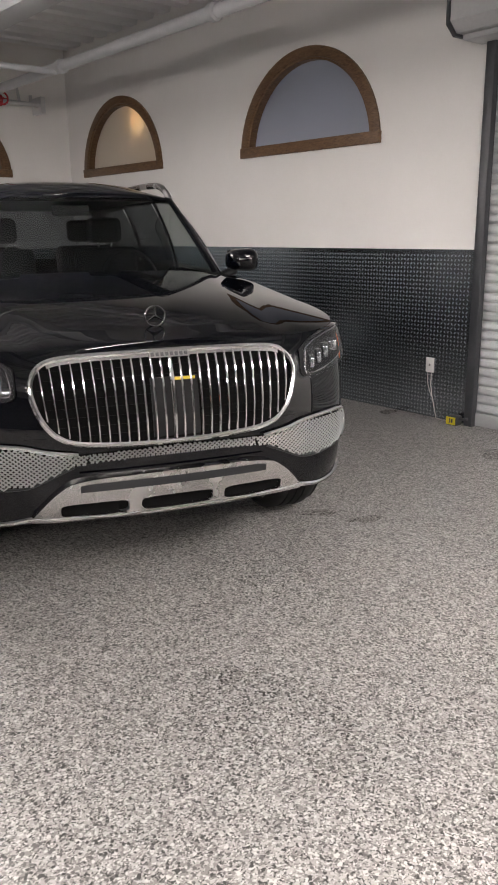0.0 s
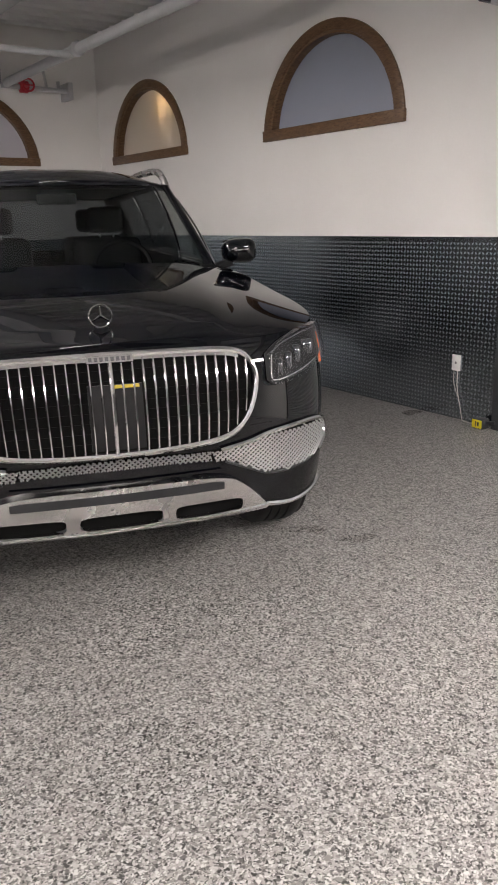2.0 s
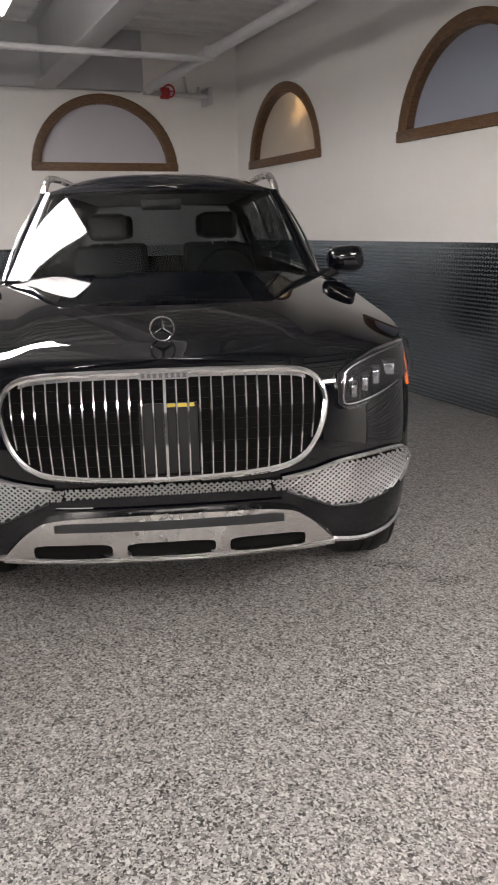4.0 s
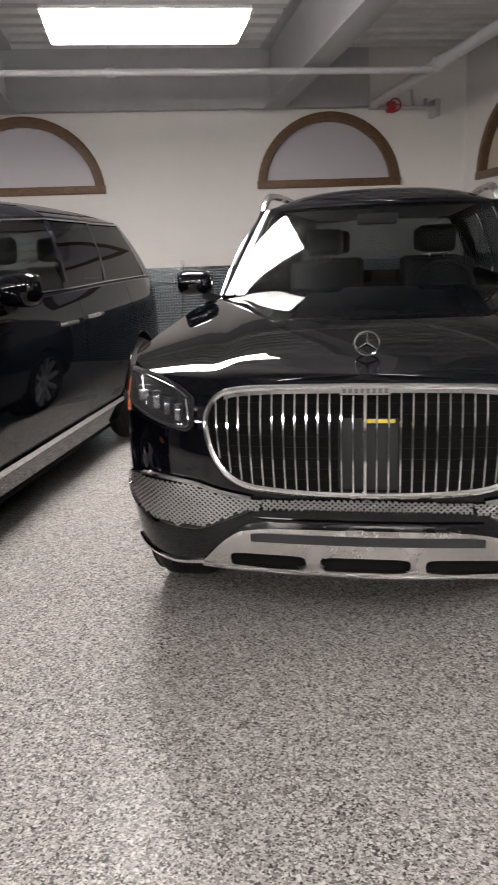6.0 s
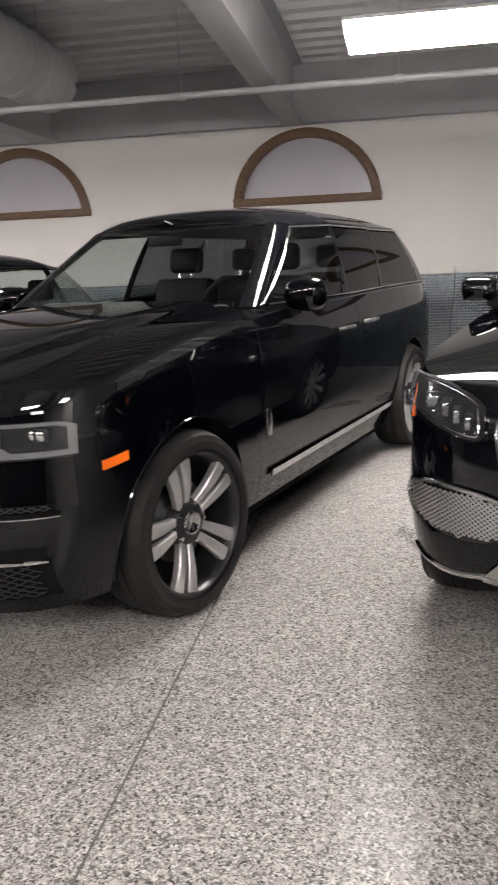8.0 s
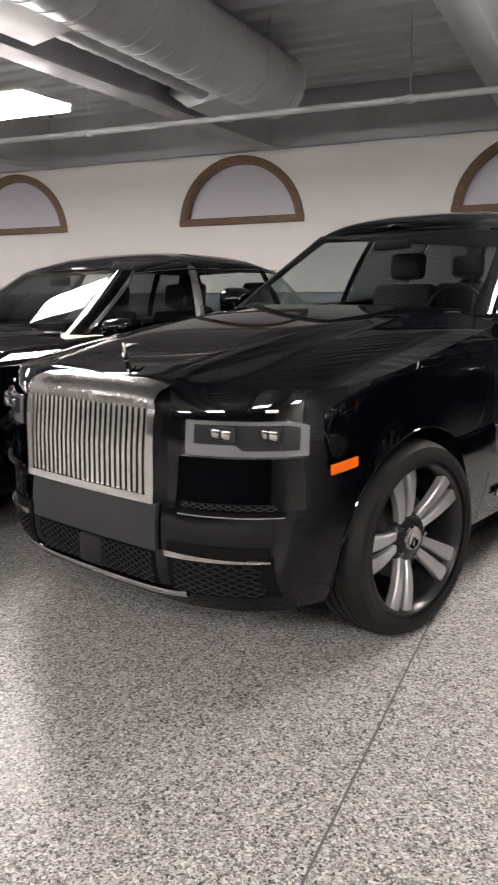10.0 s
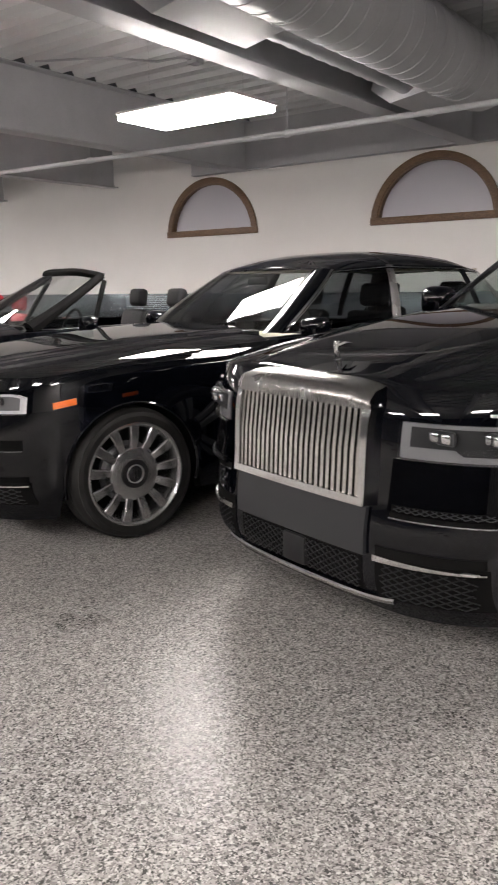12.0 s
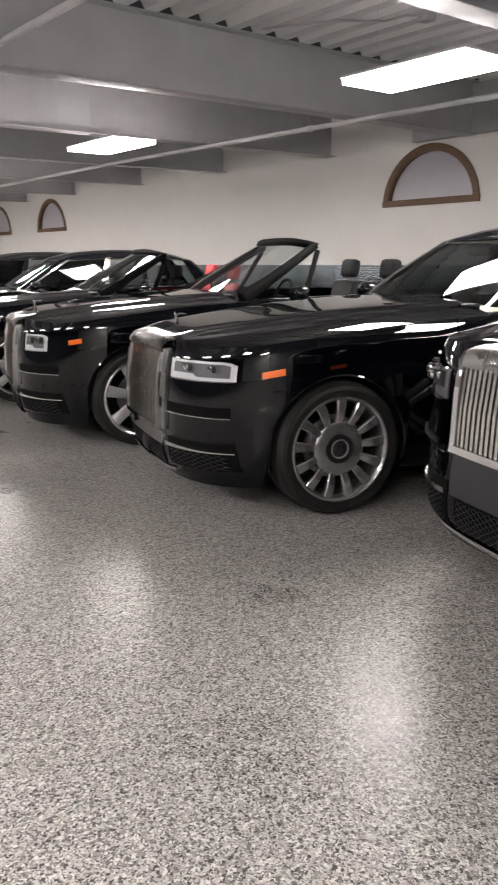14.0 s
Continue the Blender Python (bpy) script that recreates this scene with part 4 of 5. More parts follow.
def build_car(name, label, sp):
    """A car at the origin with its nose to -y."""
    car = new(name)
    sh = Shell(sp["plan"], sp["side"], sp["front"], sp["rear"], sp["top"], sp["sill"], sp["hubs"], sp["arch"], sp["R"])
    L = sh.S[-1]
    d0, d1, d2 = sp["doors"]
    s0, s1, s2 = (sh.s_of(v) for v in (d0, d1, d2))
    gap = 0.004
    nose, tail = bmesh.new(), bmesh.new()
    for sg in (-1, 1):
        sheet(nose, sh.grid(0.0, s0 - gap, sg))
        sheet(tail, sh.grid(s2 + gap, L, sg))
    hood_end = sp["hood_end"]
    ring = [sh.edge(s) for s in sh.columns(0.0, sh.s_of(hood_end), 0.03)]
    zc = faired(sp["hood"], 0.12)
    hb = dome(ring, zc, sp.get("hood_p", 4.0), ridge=sp.get("ridge"))
    # rear deck
    rd = sh.s_of(sp["deck_start"])
    rr = [sh.edge(s) for s in sh.columns(rd, L, 0.05)]
    deck = dome(rr, curve(sp["deck"]), 5.0)
    for bm, nm in ((nose, "front_body"), (tail, "rear_body")):
        bmesh.ops.remove_doubles(bm, verts=bm.verts, dist=1e-4)
        part(nm, bm, M_PAINT, car, "glossy black painted body", 40)
    part("bonnet", hb, M_PAINT, car, "glossy black bonnet", 50)
    part("rear_deck", deck, M_PAINT, car, smooth=50)
    # shoulder strip under the windows
    for sg in (-1, 1):
        bm = bmesh.new()
        rows = []
        for s in sh.columns(sh.s_of(hood_end), rd, 0.06):
            x, y, z = sh.edge(s)
            rows.append([(sg * x, y, z), (sg * (x - 0.012), y, z + 0.008), (sg * (x - 0.04), y, z + 0.014), (sg * (x - 0.085), y, z + 0.014)])
        sheet(bm, rows)
        part("shoulder", bm, M_PAINT, car, smooth=60)
    # doors with handles
    for sg in (-1, 1):
        for k, (a, b) in enumerate(((s0 + gap, s1 - gap), (s1 + gap, s2 - gap))):
            bm = bmesh.new()
            sheet(bm, sh.grid(a, b, sg))
            door = part("door", bm, M_PAINT, car, smooth=40)
            hy, hz = sp["handles"][k]
            h = tube(bmesh.new(), [sh.flank(hy - 0.115, hz - 0.004, sg, 0.0), sh.flank(hy - 0.10, hz, sg, 0.028), sh.flank(hy, hz + 0.003, sg, 0.034), sh.flank(hy + 0.10, hz, sg, 0.028), sh.flank(hy + 0.115, hz - 0.004, sg, 0.0)], [0.012, 0.014, 0.015, 0.014, 0.012], 8)
            part("handle", h, M_SATIN, door, "chrome door handle")
    # wheel arches, wheels
    for h in sp["hubs"]:
        for sg in (-1, 1):
            bm = bmesh.new()
            rows, lip = [], []
            for k in range(25):
                t = math.pi * (k - 1.5) / 21
                y = h + sp["arch"] * math.cos(t)
                z = sp["R"] + sp["arch"] * math.sin(t)
                zz = max(z, sh.sill(y))
                x = sh.at(sh.s_of(min(max(y, 0.1), sp["len"] - 0.1)), zz)[0]
                rows.append([(sg * (x - 0.004), y, zz), (sg * (x - 0.36), y, zz + 0.01)])
                if z > sh.sill(y) - 0.01:
                    lip.append((sg * (x - 0.004), y, zz))
            sheet(bm, rows)
            part("arch_liner", bm, M_VOID, car)
            part("arch_lip", tube(bmesh.new(), lip, 0.009, 6), M_PAINT, car)
            make_wheel(car, sg * (sp["track"] - 0.135), h, sp["R"], sp["wheel"], sg, sp.get("steer", 0.0) if h < 2 else 0.0)
    # underbody and cabin floor
    part("underbody", boxed(-0.60, 0.60, 0.75, sp["len"] - 0.4, 0.27, 0.62, 0.05), M_VOID, car)
    # unseen trays added to block light and darken the floor underneath
    part("front_shade_tray", boxed(-0.60, 0.60, 0.24, 1.5, sp["sill"][0][1] + 0.005, sp["sill"][0][1] + 0.05, 0.01), M_VOID, car)
    for sg in (-1, 1):
        part("side_shade_tray", boxed(sg * 0.60, sg * 0.90, sp["hubs"][0] + sp["arch"] + 0.03, sp["hubs"][1] - sp["arch"] - 0.03, 0.22, 0.30, 0.02), M_VOID, car)
    part("cabin_floor", boxed(-0.88, 0.88, d0 + 0.02, d2 - 0.02, 0.3, 0.5), M_MATTE, car)
    part("bulkhead", boxed(-0.84, 0.84, hood_end - 0.1, hood_end + 0.12, 0.5, zc(hood_end) - 0.09), M_VOID, car)
    # greenhouse
    keys = sp["keys"]
    base = [k[:3] for k in keys]
    crown = [k[3:6] for k in keys]

    def strip(i, u):
        def cr(p):
            c = [np.array(q, float) for q in p]
            p1, p2 = c[i], c[i + 1]
            if i == 0:
                p0 = p2 * np.array([-1, 1, 1])
            else:
                p0 = c[i - 1]
            p3 = c[i + 2] if i + 2 < len(c) else p1 * np.array([-1, 1, 1])
            if i in sp["sharp"] and i > 0:
                p0 = 2 * p1 - p2
            if (i + 1) in sp["sharp"]:
                p3 = 2 * p2 - p1
            return 0.5 * (2 * p1 + (p2 - p0) * u + (2 * p0 - 5 * p1 + 4 * p2 - p3) * u * u + (3 * p1 - p0 - 3 * p2 + p3) * u ** 3)
        return cr(base), cr(crown)

    def panel(i, sg, u0, u1, v0, v1, nu=8, nv=8, bulge=0.03, push=0.0, cross=0.0):
        rows = []
        for a in range(nu + 1):
            b, t = strip(i, u0 + (u1 - u0) * a / nu)
            col = []
            for c in range(nv + 1):
                v = v0 + (v1 - v0) * c / nv
                p = b + (t - b) * v
                out = np.array([p[0], p[1] - sp["mid_y"], 0.0])
                out = out / max(np.linalg.norm(out), 1e-6)
                if abs(p[0]) > 0.55 and i >= sp["a_pillar"]:
                    out = np.array([1.0, 0, 0.0])
                u = u0 + (u1 - u0) * a / nu
                p = p + out * (bulge * 4 * v * (1 - v) + push) + np.array([0.7, -0.7, 0.2]) * cross * 4 * u * (1 - u)
                col.append((sg * p[0], p[1], p[2]))
            rows.append(col)
        return rows

    open_top = sp.get("open", False)
    for i, kind in enumerate(sp["spans"]):
        if open_top and i > sp["a_pillar"]:
            break
        if kind == "W":
            continue
        for sg in (-1, 1):
            if kind == "P":
                bm = bmesh.new()
                sheet(bm, panel(i, sg, 0, 1, 0, 1, bulge=0.022 if i > sp["a_pillar"] else 0.006, cross=0.0 if i > sp["a_pillar"] else 0.022))
                part("pillar", bm, M_SATIN if i == sp["a_pillar"] + 2 and sp.get("b_chrome") else M_PAINT, car, smooth=60)
            elif kind in "GT":
                bm = bmesh.new()
                sheet(bm, panel(i, sg, 0, 1, 0.0, 0.955, push=-0.008))
                part("side_window", bm, M_GLASS if kind == "G" else sp.get("tint", M_TINT), car, "dark tinted side window")
                bm = bmesh.new()
                sheet(bm, panel(i, sg, 0, 1, 0.95, 1, nv=3))
                part("window_header", bm, M_PAINT, car)
            elif kind == "R":
                pass
    # windscreen
    ws = [i for i, k in enumerate(sp["spans"]) if k == "W"]
    bm = bmesh.new()
    band = bmesh.new()
    for sg in (-1, 1):
        for i in ws:
            sheet(bm, panel(i, sg, 0, 1, 0.0, 0.97, 8, 12, 0.035))
            sheet(band, panel(i, sg, 0, 1, 0.97, 1.0, 8, 2, 0.035))
    bmesh.ops.remove_doubles(bm, verts=bm.verts, dist=1e-4)
    part("windscreen", bm, M_GLASS, car, "large curved glass windscreen", 60)
    part("windscreen_header", band, M_PAINT, car, smooth=60)
    rs = [i for i, k in enumerate(sp["spans"]) if k == "R"]
    if not open_top:
        bm = bmesh.new()
        for sg in (-1, 1):
            for i in rs:
                sheet(bm, panel(i, sg, 0, 1, 0.0, 1.0, 8, 8, 0.03))
        bmesh.ops.remove_doubles(bm, verts=bm.verts, dist=1e-4)
        part("rear_window", bm, M_GLASS if sp.get("clear") else sp.get("tint", M_TINT), car, smooth=60)
        ring = []
        for i in range(len(keys) - 1):
            for a in range(8):
                ring.append(strip(i, a / 8)[1])
        ring.append(np.array(crown[-1], float))
        good = [ring[0]]
        for p in ring[1:]:
            if p[1] > good[-1][1] + 1e-4:
                good.append(p)
        part("roof", dome([tuple(p) for p in good], faired(sp["roof"], 0.12), 3.0), M_PAINT, car, "glossy black roof", 60)
    # bright trim round the side glass
    for sg in (-1, 1):
        first = sp["a_pillar"] + 1
        lastk = max(i for i, k in enumerate(sp["spans"]) if k in "GT") + 1 if not open_top else first
        if not open_top:
            low, high = [], []
            for i in range(first, lastk):
                for a in range(6):
                    b, t = strip(i, a / 6)
                    low.append((sg * (b[0] + 0.006), b[1], b[2] + 0.008))
                    q = b + (t - b) * 0.955
                    high.append((sg * (q[0] + 0.006), q[1], q[2]))
            b, t = strip(lastk - 1, 1.0)
            low.append((sg * (b[0] + 0.006), b[1], b[2] + 0.008))
            q = b + (t - b) * 0.955
            high.append((sg * (q[0] + 0.006), q[1], q[2]))
            b0, t0 = strip(first, 0.0)
            front_edge = [tuple(np.array([sg, 1, 1]) * (b0 + (t0 - b0) * v + np.array([0.006 + 0.12 * v * (1 - v), 0, 0]))) for v in span(0.0, 0.955, 7)]
            part("window_trim", tube(bmesh.new(), list(reversed(low)) + front_edge[1:-1] + high, 0.007, 6), M_CHROME, car, "slim chrome window trim")
        if open_top:
            b, t = strip(sp["a_pillar"], 0.5)
            post = [tuple(np.array([sg, 1, 1]) * (b + (t - b) * v + np.array([0.10 * v * (1 - v), 0, 0]))) for v in span(0, 1, 8)]
            part("screen_post", tube(bmesh.new(), post, [0.07, 0.058, 0.05, 0.046, 0.043, 0.04, 0.038, 0.036], 10), M_VOID, car, "black windscreen post")
            hd = []
            for i in range(sp["a_pillar"] + 1):
                for a in range(6):
                    t = strip(i, a / 6)[1]
                    hd.append((sg * t[0], t[1], t[2]))
            part("screen_header", tube(bmesh.new(), hd, 0.036, 10), M_VOID, car)
            bq, tq = strip(sp["a_pillar"], 1.0)
            qw = bmesh.new()
            sheet(qw, [[(sg * bq[0], bq[1] + 0.03, bq[2]), (sg * (bq[0] * 0.4 + tq[0] * 0.6 + 0.02), bq[1] + 0.6 * (tq[1] - bq[1]), bq[2] + 0.6 * (tq[2] - bq[2]))],
                       [(sg * bq[0], bq[1] + 0.55, bq[2]), (sg * (bq[0] * 0.4 + tq[0] * 0.6 + 0.02), bq[1] + 0.56, bq[2] + 0.6 * (tq[2] - bq[2]))]])
            part("quarter_window", qw, M_GLASS, car)
            part("quarter_post", tube(bmesh.new(), [(sg * bq[0], bq[1] + 0.55, bq[2]), (sg * (tq[0] + 0.01), tq[1] - 0.02, tq[2] - 0.03)], 0.024, 8), M_VOID, car)
        if sp.get("pillar_chrome") and not open_top:
            i = sp["a_pillar"]
            bm = bmesh.new()
            sheet(bm, panel(i, sg, 0.80, 0.93, 0.0, 1.0, 4, 8, push=0.004, cross=0.022))
            part("pillar_trim", bm, M_CHROME, car, "bright windscreen pillar trim")
    # cabin
    leather = sp.get("leather", M_BLACKLEATHER)
    yb = keys[sp["a_pillar"]][1]
    dz = base[0][2]
    dash = boxed(-0.80, 0.80, base[0][1] + 0.08, yb + 0.5, dz - 0.33, dz - 0.045, 0.05, 3)
    part("dashboard", dash, sp.get("dash", M_BLACKLEATHER), car)
    part("cowl_panel", boxed(-0.72, 0.72, hood_end - 0.04, hood_end + 0.10, zc(hood_end) - 0.05, zc(hood_end) - 0.012, 0.01), M_DARK, car)
    for sx in (-0.4, 0.4):
        make_seat(car, sx, yb + (1.35 if open_top else 1.05), dz - 0.62 + sp.get("seat_up", 0), leather)
        make_seat(car, sx, yb + (2.4 if open_top else 2.05), dz - 0.62 + sp.get("seat_up", 0) - (0.12 if open_top else 0), leather, head=not open_top)
    st = bmesh.new()
    tube(st, [(0.40 + 0.185 * math.cos(t), yb + 0.60 + 0.06 * math.sin(t), dz - 0.04 + 0.175 * math.sin(t)) for t in (2 * math.pi * k / 28 for k in range(28))], 0.014, 8, True)
    box(st, 0.34, 0.46, yb + 0.57, yb + 0.60, dz - 0.09, dz + 0.0, 0.012)
    for a in (0.0, math.pi, -math.pi / 2):
        tube(st, [(0.40, yb + 0.585, dz - 0.045), (0.40 + 0.18 * math.cos(a), yb + 0.60 + 0.06 * math.sin(a), dz - 0.04 + 0.17 * math.sin(a))], 0.012, 6)
    part("steering_wheel", st, M_BLACKLEATHER, car)
    if not open_top:
        t0 = crown[0]
        part("interior_mirror", boxed(-0.12, 0.12, t0[1] - 0.02, t0[1] + 0.015, t0[2] - 0.13, t0[2] - 0.065, 0.012), M_DARK, car)
        part("headliner", boxed(-0.58, 0.58, t0[1] + 0.1, keys[-1][4] - 0.15, t0[2] - 0.035, t0[2] - 0.02), M_CREAM if sp.get("clear") else M_GREYPLASTIC, car)
    # wipers
    for sx in (-1, 1):
        part("wiper", tube(bmesh.new(), [(sx * 0.10 + 0.02, base[0][1] - 0.03, dz - 0.005), (sx * 0.35 + 0.1, base[0][1] + 0.0, dz + 0.012), (sx * 0.5 + 0.1, base[0][1] + 0.03, dz + 0.012)], [0.012, 0.008, 0.005], 6), M_DARK, car)
    tagged(car, label, "car", "parked cars")
    return car, sh


# ---------------------------------------------------------------- fascias
def fascia_suv(car, sh):
    """Nose with an oval-cornered grille of upright bars, wire mesh intakes and a silver skid plate."""
    out = [(0, 1.088), (0.25, 1.085), (0.44, 1.077), (0.52, 1.05), (0.556, 0.99), (0.552, 0.92), (0.52, 0.835), (0.465, 0.775), (0.38, 0.745), (0.2, 0.730), (0, 0.725)]
    right = spline(out, 6)
    loop = [tuple(p) for p in right] + [(-p[0], p[1]) for p in reversed(right[1:-1])]
    hi = curve([(0, 1.085), (0.25, 1.082), (0.44, 1.072), (0.52, 1.045), (0.548, 1.0)])
    lo = curve([(0, 0.728), (0.2, 0.733), (0.38, 0.75), (0.465, 0.78), (0.52, 0.84), (0.548, 0.93)])
    H = lambda x: hi(abs(x))
    Lo = lambda x: lo(abs(x))
    part("grille_recess", face_patch(sh, span(-0.545, 0.545, 40), Lo, H, 0.006, 0.02), M_VOID, car)
    part("grille_frame", face_tube(sh, loop, 0.0135, 0.018, True, 10), M_CHROME, car, "polished chrome grille surround")
    part("grille_top_bar", face_patch(sh, span(-0.49, 0.49, 34), lambda x: H(x) - 0.014, lambda x: H(x) + 0.012, 0.026, 0.03), M_CHROME, car)
    part("name_plate", face_patch(sh, span(-0.085, 0.085, 8), lambda x: 1.066, lambda x: 1.092, 0.032, 0.01), M_CHROME, car, "small silver name plate")
    for k in range(8):
        x = -0.07 + 0.02 * k
        part("name_bar", face_patch(sh, span(x - 0.006, x + 0.006, 3), lambda x: 1.073, lambda x: 1.085, 0.034, 0.004), M_SILVERLAMP, car)
    part("sensor_panel", face_patch(sh, span(-0.09, 0.11, 8), lambda x: 0.745, lambda x: 0.985, 0.012, 0.01), M_DARK, car, "dark sensor panel behind the bars")
    # coloured strip paints in the reflection of something yellow facing the grille
    part("painted_reflection", face_patch(sh, span(0.0, 0.10, 8), lambda x: 0.972, lambda x: 0.984, 0.014, 0.004), M_GOLD, car, "yellow reflection painted over the sensor panel")
    for z in span(0.77, 1.03, 8):
        part("grille_fin", face_patch(sh, [x for x in span(-0.54, 0.54, 40) if Lo(x) < z - 0.01 and H(x) > z + 0.01], lambda x, z=z: z - 0.005, lambda x, z=z: z + 0.005, 0.009, 0.006, 2), M_VOID, car)
    n = 27
    for k in range(n):
        x = -0.520 + 1.04 * k / (n - 1)
        r = 0.009 if k == n // 2 else 0.0046
        bar = bmesh.new()
        tube(bar, [sh.face(x * (1 - 0.03 * (1 - v)), Lo(x) + 0.004 + (H(x) - Lo(x) - 0.012) * v, 0.022 + 0.008 * math.sin(math.pi * v)) for v in span(0, 1, 8)], r, 6)
        part("grille_bar", bar, M_CHROME, car)
    # wire mesh band
    mh = curve([(0, 0.708), (0.3, 0.700), (0.42, 0.700), (0.52, 0.715), (0.62, 0.735), (0.78, 0.745), (0.87, 0.735), (0.925, 0.705)])
    ml = curve([(0, 0.668), (0.3, 0.662), (0.42, 0.648), (0.52, 0.605), (0.60, 0.572), (0.70, 0.566), (0.82, 0.585), (0.88, 0.615), (0.925, 0.665)])
    MH, ML = (lambda x: mh(abs(x))), (lambda x: ml(abs(x)))
    part("intake_recess", face_patch(sh, span(-0.922, 0.922, 70), ML, MH, 0.004, 0.02), M_VOID, car)
    for a, b in ((-0.92, -0.36), (-0.36, 0.36), (0.36, 0.92)):
        part("wire_mesh", lattice(sh, a, b, ML, MH, 0.0215, 0.0034, 0.014), M_WIRE, car, "chrome diamond wire mesh")
    for sg in (-1, 1):
        rim = [(0.40, 0.697), (0.52, 0.716), (0.62, 0.740), (0.78, 0.752), (0.87, 0.742), (0.918, 0.715), (0.932, 0.675), (0.915, 0.632), (0.87, 0.602)]
        part("intake_trim", face_tube(sh, [(sg * p[0], p[1]) for p in spline(rim, 6)], 0.011, 0.010), M_CHROME, car)
        low = [(0.42, 0.648), (0.52, 0.605), (0.60, 0.572), (0.70, 0.566), (0.82, 0.583)]
        part("intake_lower_trim", face_tube(sh, [(sg * p[0], p[1]) for p in spline(low, 5)], 0.006, 0.008), M_GREYPLASTIC, car)
    # silver skid plate with three openings
    sk_hi = curve([(0, 0.602), (0.3, 0.598), (0.43, 0.582), (0.49, 0.545), (0.59, 0.44)])
    SH = lambda x: sk_hi(abs(x))
    part("skid_recess", face_patch(sh, span(-0.56, 0.56, 40), lambda x: 0.425, lambda x: min(SH(x), 0.51), 0.004, 0.03), M_VOID, car)
    slots = ((-0.343, 0.137), (0.0, 0.157), (0.343, 0.137))

    def gap(x):
        return max((max(0.0, 1 - (abs(x - m) / w) ** 5) ** 0.2 for m, w in slots)) * 0.029

    xs = sorted(set(span(-0.592, 0.592, 60) + [m + sg * w * k for m, w in slots for sg in (-1, 1) for k in (0.8, 0.9, 0.95, 0.985, 1.0)]))
    part("skid_plate", face_patch(sh, xs, lambda x: min(0.466 + gap(x), SH(x) - 0.003), SH, 0.035, 0.05, 8), M_SATIN, car, "satin silver skid plate")
    part("skid_rail", face_patch(sh, xs, lambda x: 0.418, lambda x: min(0.466 - gap(x), SH(x) - 0.003), 0.035, 0.05, 4), M_SATIN, car)
    part("skid_edge", face_tube(sh, [(x, 0.424 + 0.012 * (abs(x) / 0.58) ** 2) for x in span(-0.59, 0.59, 40)], 0.010, 0.030), M_CHROME, car)
    part("skid_inset", face_patch(sh, span(-0.40, 0.40, 30), lambda x: 0.545, lambda x: min(0.580, SH(x) - 0.014), 0.038, 0.01), M_GREYPLASTIC, car)
    part("bumper_strip", face_patch(sh, span(-0.40, 0.40, 30), lambda x: 0.614, lambda x: 0.622, 0.012, 0.01, 2), M_PAINT, car)
    for sg in (-1, 1):
        part("lower_trim", face_tube(sh, [(sg * p[0], p[1]) for p in spline([(0.57, 0.432), (0.72, 0.405), (0.84, 0.415), (0.915, 0.44)], 6)], 0.012, -0.002), M_CHROME, car)
        # headlamp
        xs = [sg * x for x in span(0.615, 0.965, 22)]
        top = curve([(0.615, 1.045), (0.68, 1.085), (0.80, 1.12), (0.90, 1.128), (0.965, 1.10)])
        bot = curve([(0.615, 0.945), (0.64, 0.925), (0.75, 0.945), (0.88, 0.985), (0.965, 1.02)])
        hl = part("headlamp", face_patch(sh, xs, lambda x: bot(abs(x)), lambda x: top(abs(x)), 0.006, 0.02), M_DARK, car, "dark headlamp with clear lens")
        part("lens", face_patch(sh, xs, lambda x: bot(abs(x)) - 0.002, lambda x: top(abs(x)) + 0.002, 0.030, 0.03), M_LENS, hl)
        part("light_strip", face_tube(sh, [(sg * p[0], p[1]) for p in spline([(0.635, 1.045), (0.69, 1.075), (0.80, 1.105), (0.90, 1.112)], 6)], 0.004, 0.014), M_SILVERLAMP, hl)
        for k, (x, hw, hh) in enumerate(((0.672, 0.015, 0.032), (0.716, 0.016, 0.034), (0.762, 0.017, 0.036), (0.822, 0.028, 0.030))):
            c = sh.face(sg * x, 0.990 + 0.019 * k, 0.012)
            cell = part("lamp_cell", boxed(c[0] - hw, c[0] + hw, c[1] - 0.006, c[1] + 0.02, c[2] - hh, c[2] + hh, 0.010, 3), M_GREYPLASTIC, hl)
            part("lamp_lens", boxed(c[0] - hw * 0.72, c[0] + hw * 0.72, c[1] - 0.011, c[1], c[2] - hh * 0.85, c[2] + hh * 0.55, 0.006, 2), M_SILVERLAMP, cell)
        part("lamp_frame", face_tube(sh, [(sg * p[0], p[1]) for p in spline([(0.64, 1.04), (0.63, 0.96), (0.66, 0.942), (0.76, 0.962), (0.86, 0.995)], 6)], 0.0028, 0.016), M_CHROME, hl)
        part("orange_marker", flank_patch(sh, span(0.36, 0.41, 5), lambda y: 0.95 + 0.9 * (y - 0.36), lambda y: 1.05 + 0.5 * (y - 0.36), sg, 0.006), M_ORANGE, car, "amber strip beside the headlamp")
        part("roof_rail", tube(bmesh.new(), spline([(sg * 0.715, 2.48, 1.765), (sg * 0.71, 2.58, 1.835), (sg * 0.70, 2.80, 1.885), (sg * 0.69, 3.6, 1.895), (sg * 0.685, 4.4, 1.865), (sg * 0.68, 4.62, 1.78)], 6), 0.023, 8), M_SATIN, car, "silver roof rail")
        make_mirror(car, sg * 1.045, 1.95, 1.375, sg, (0.105, 0.06, 0.078), True)
    # ring emblem standing on the bonnet
    em = bmesh.new()
    ey, ez = 0.25, 1.212
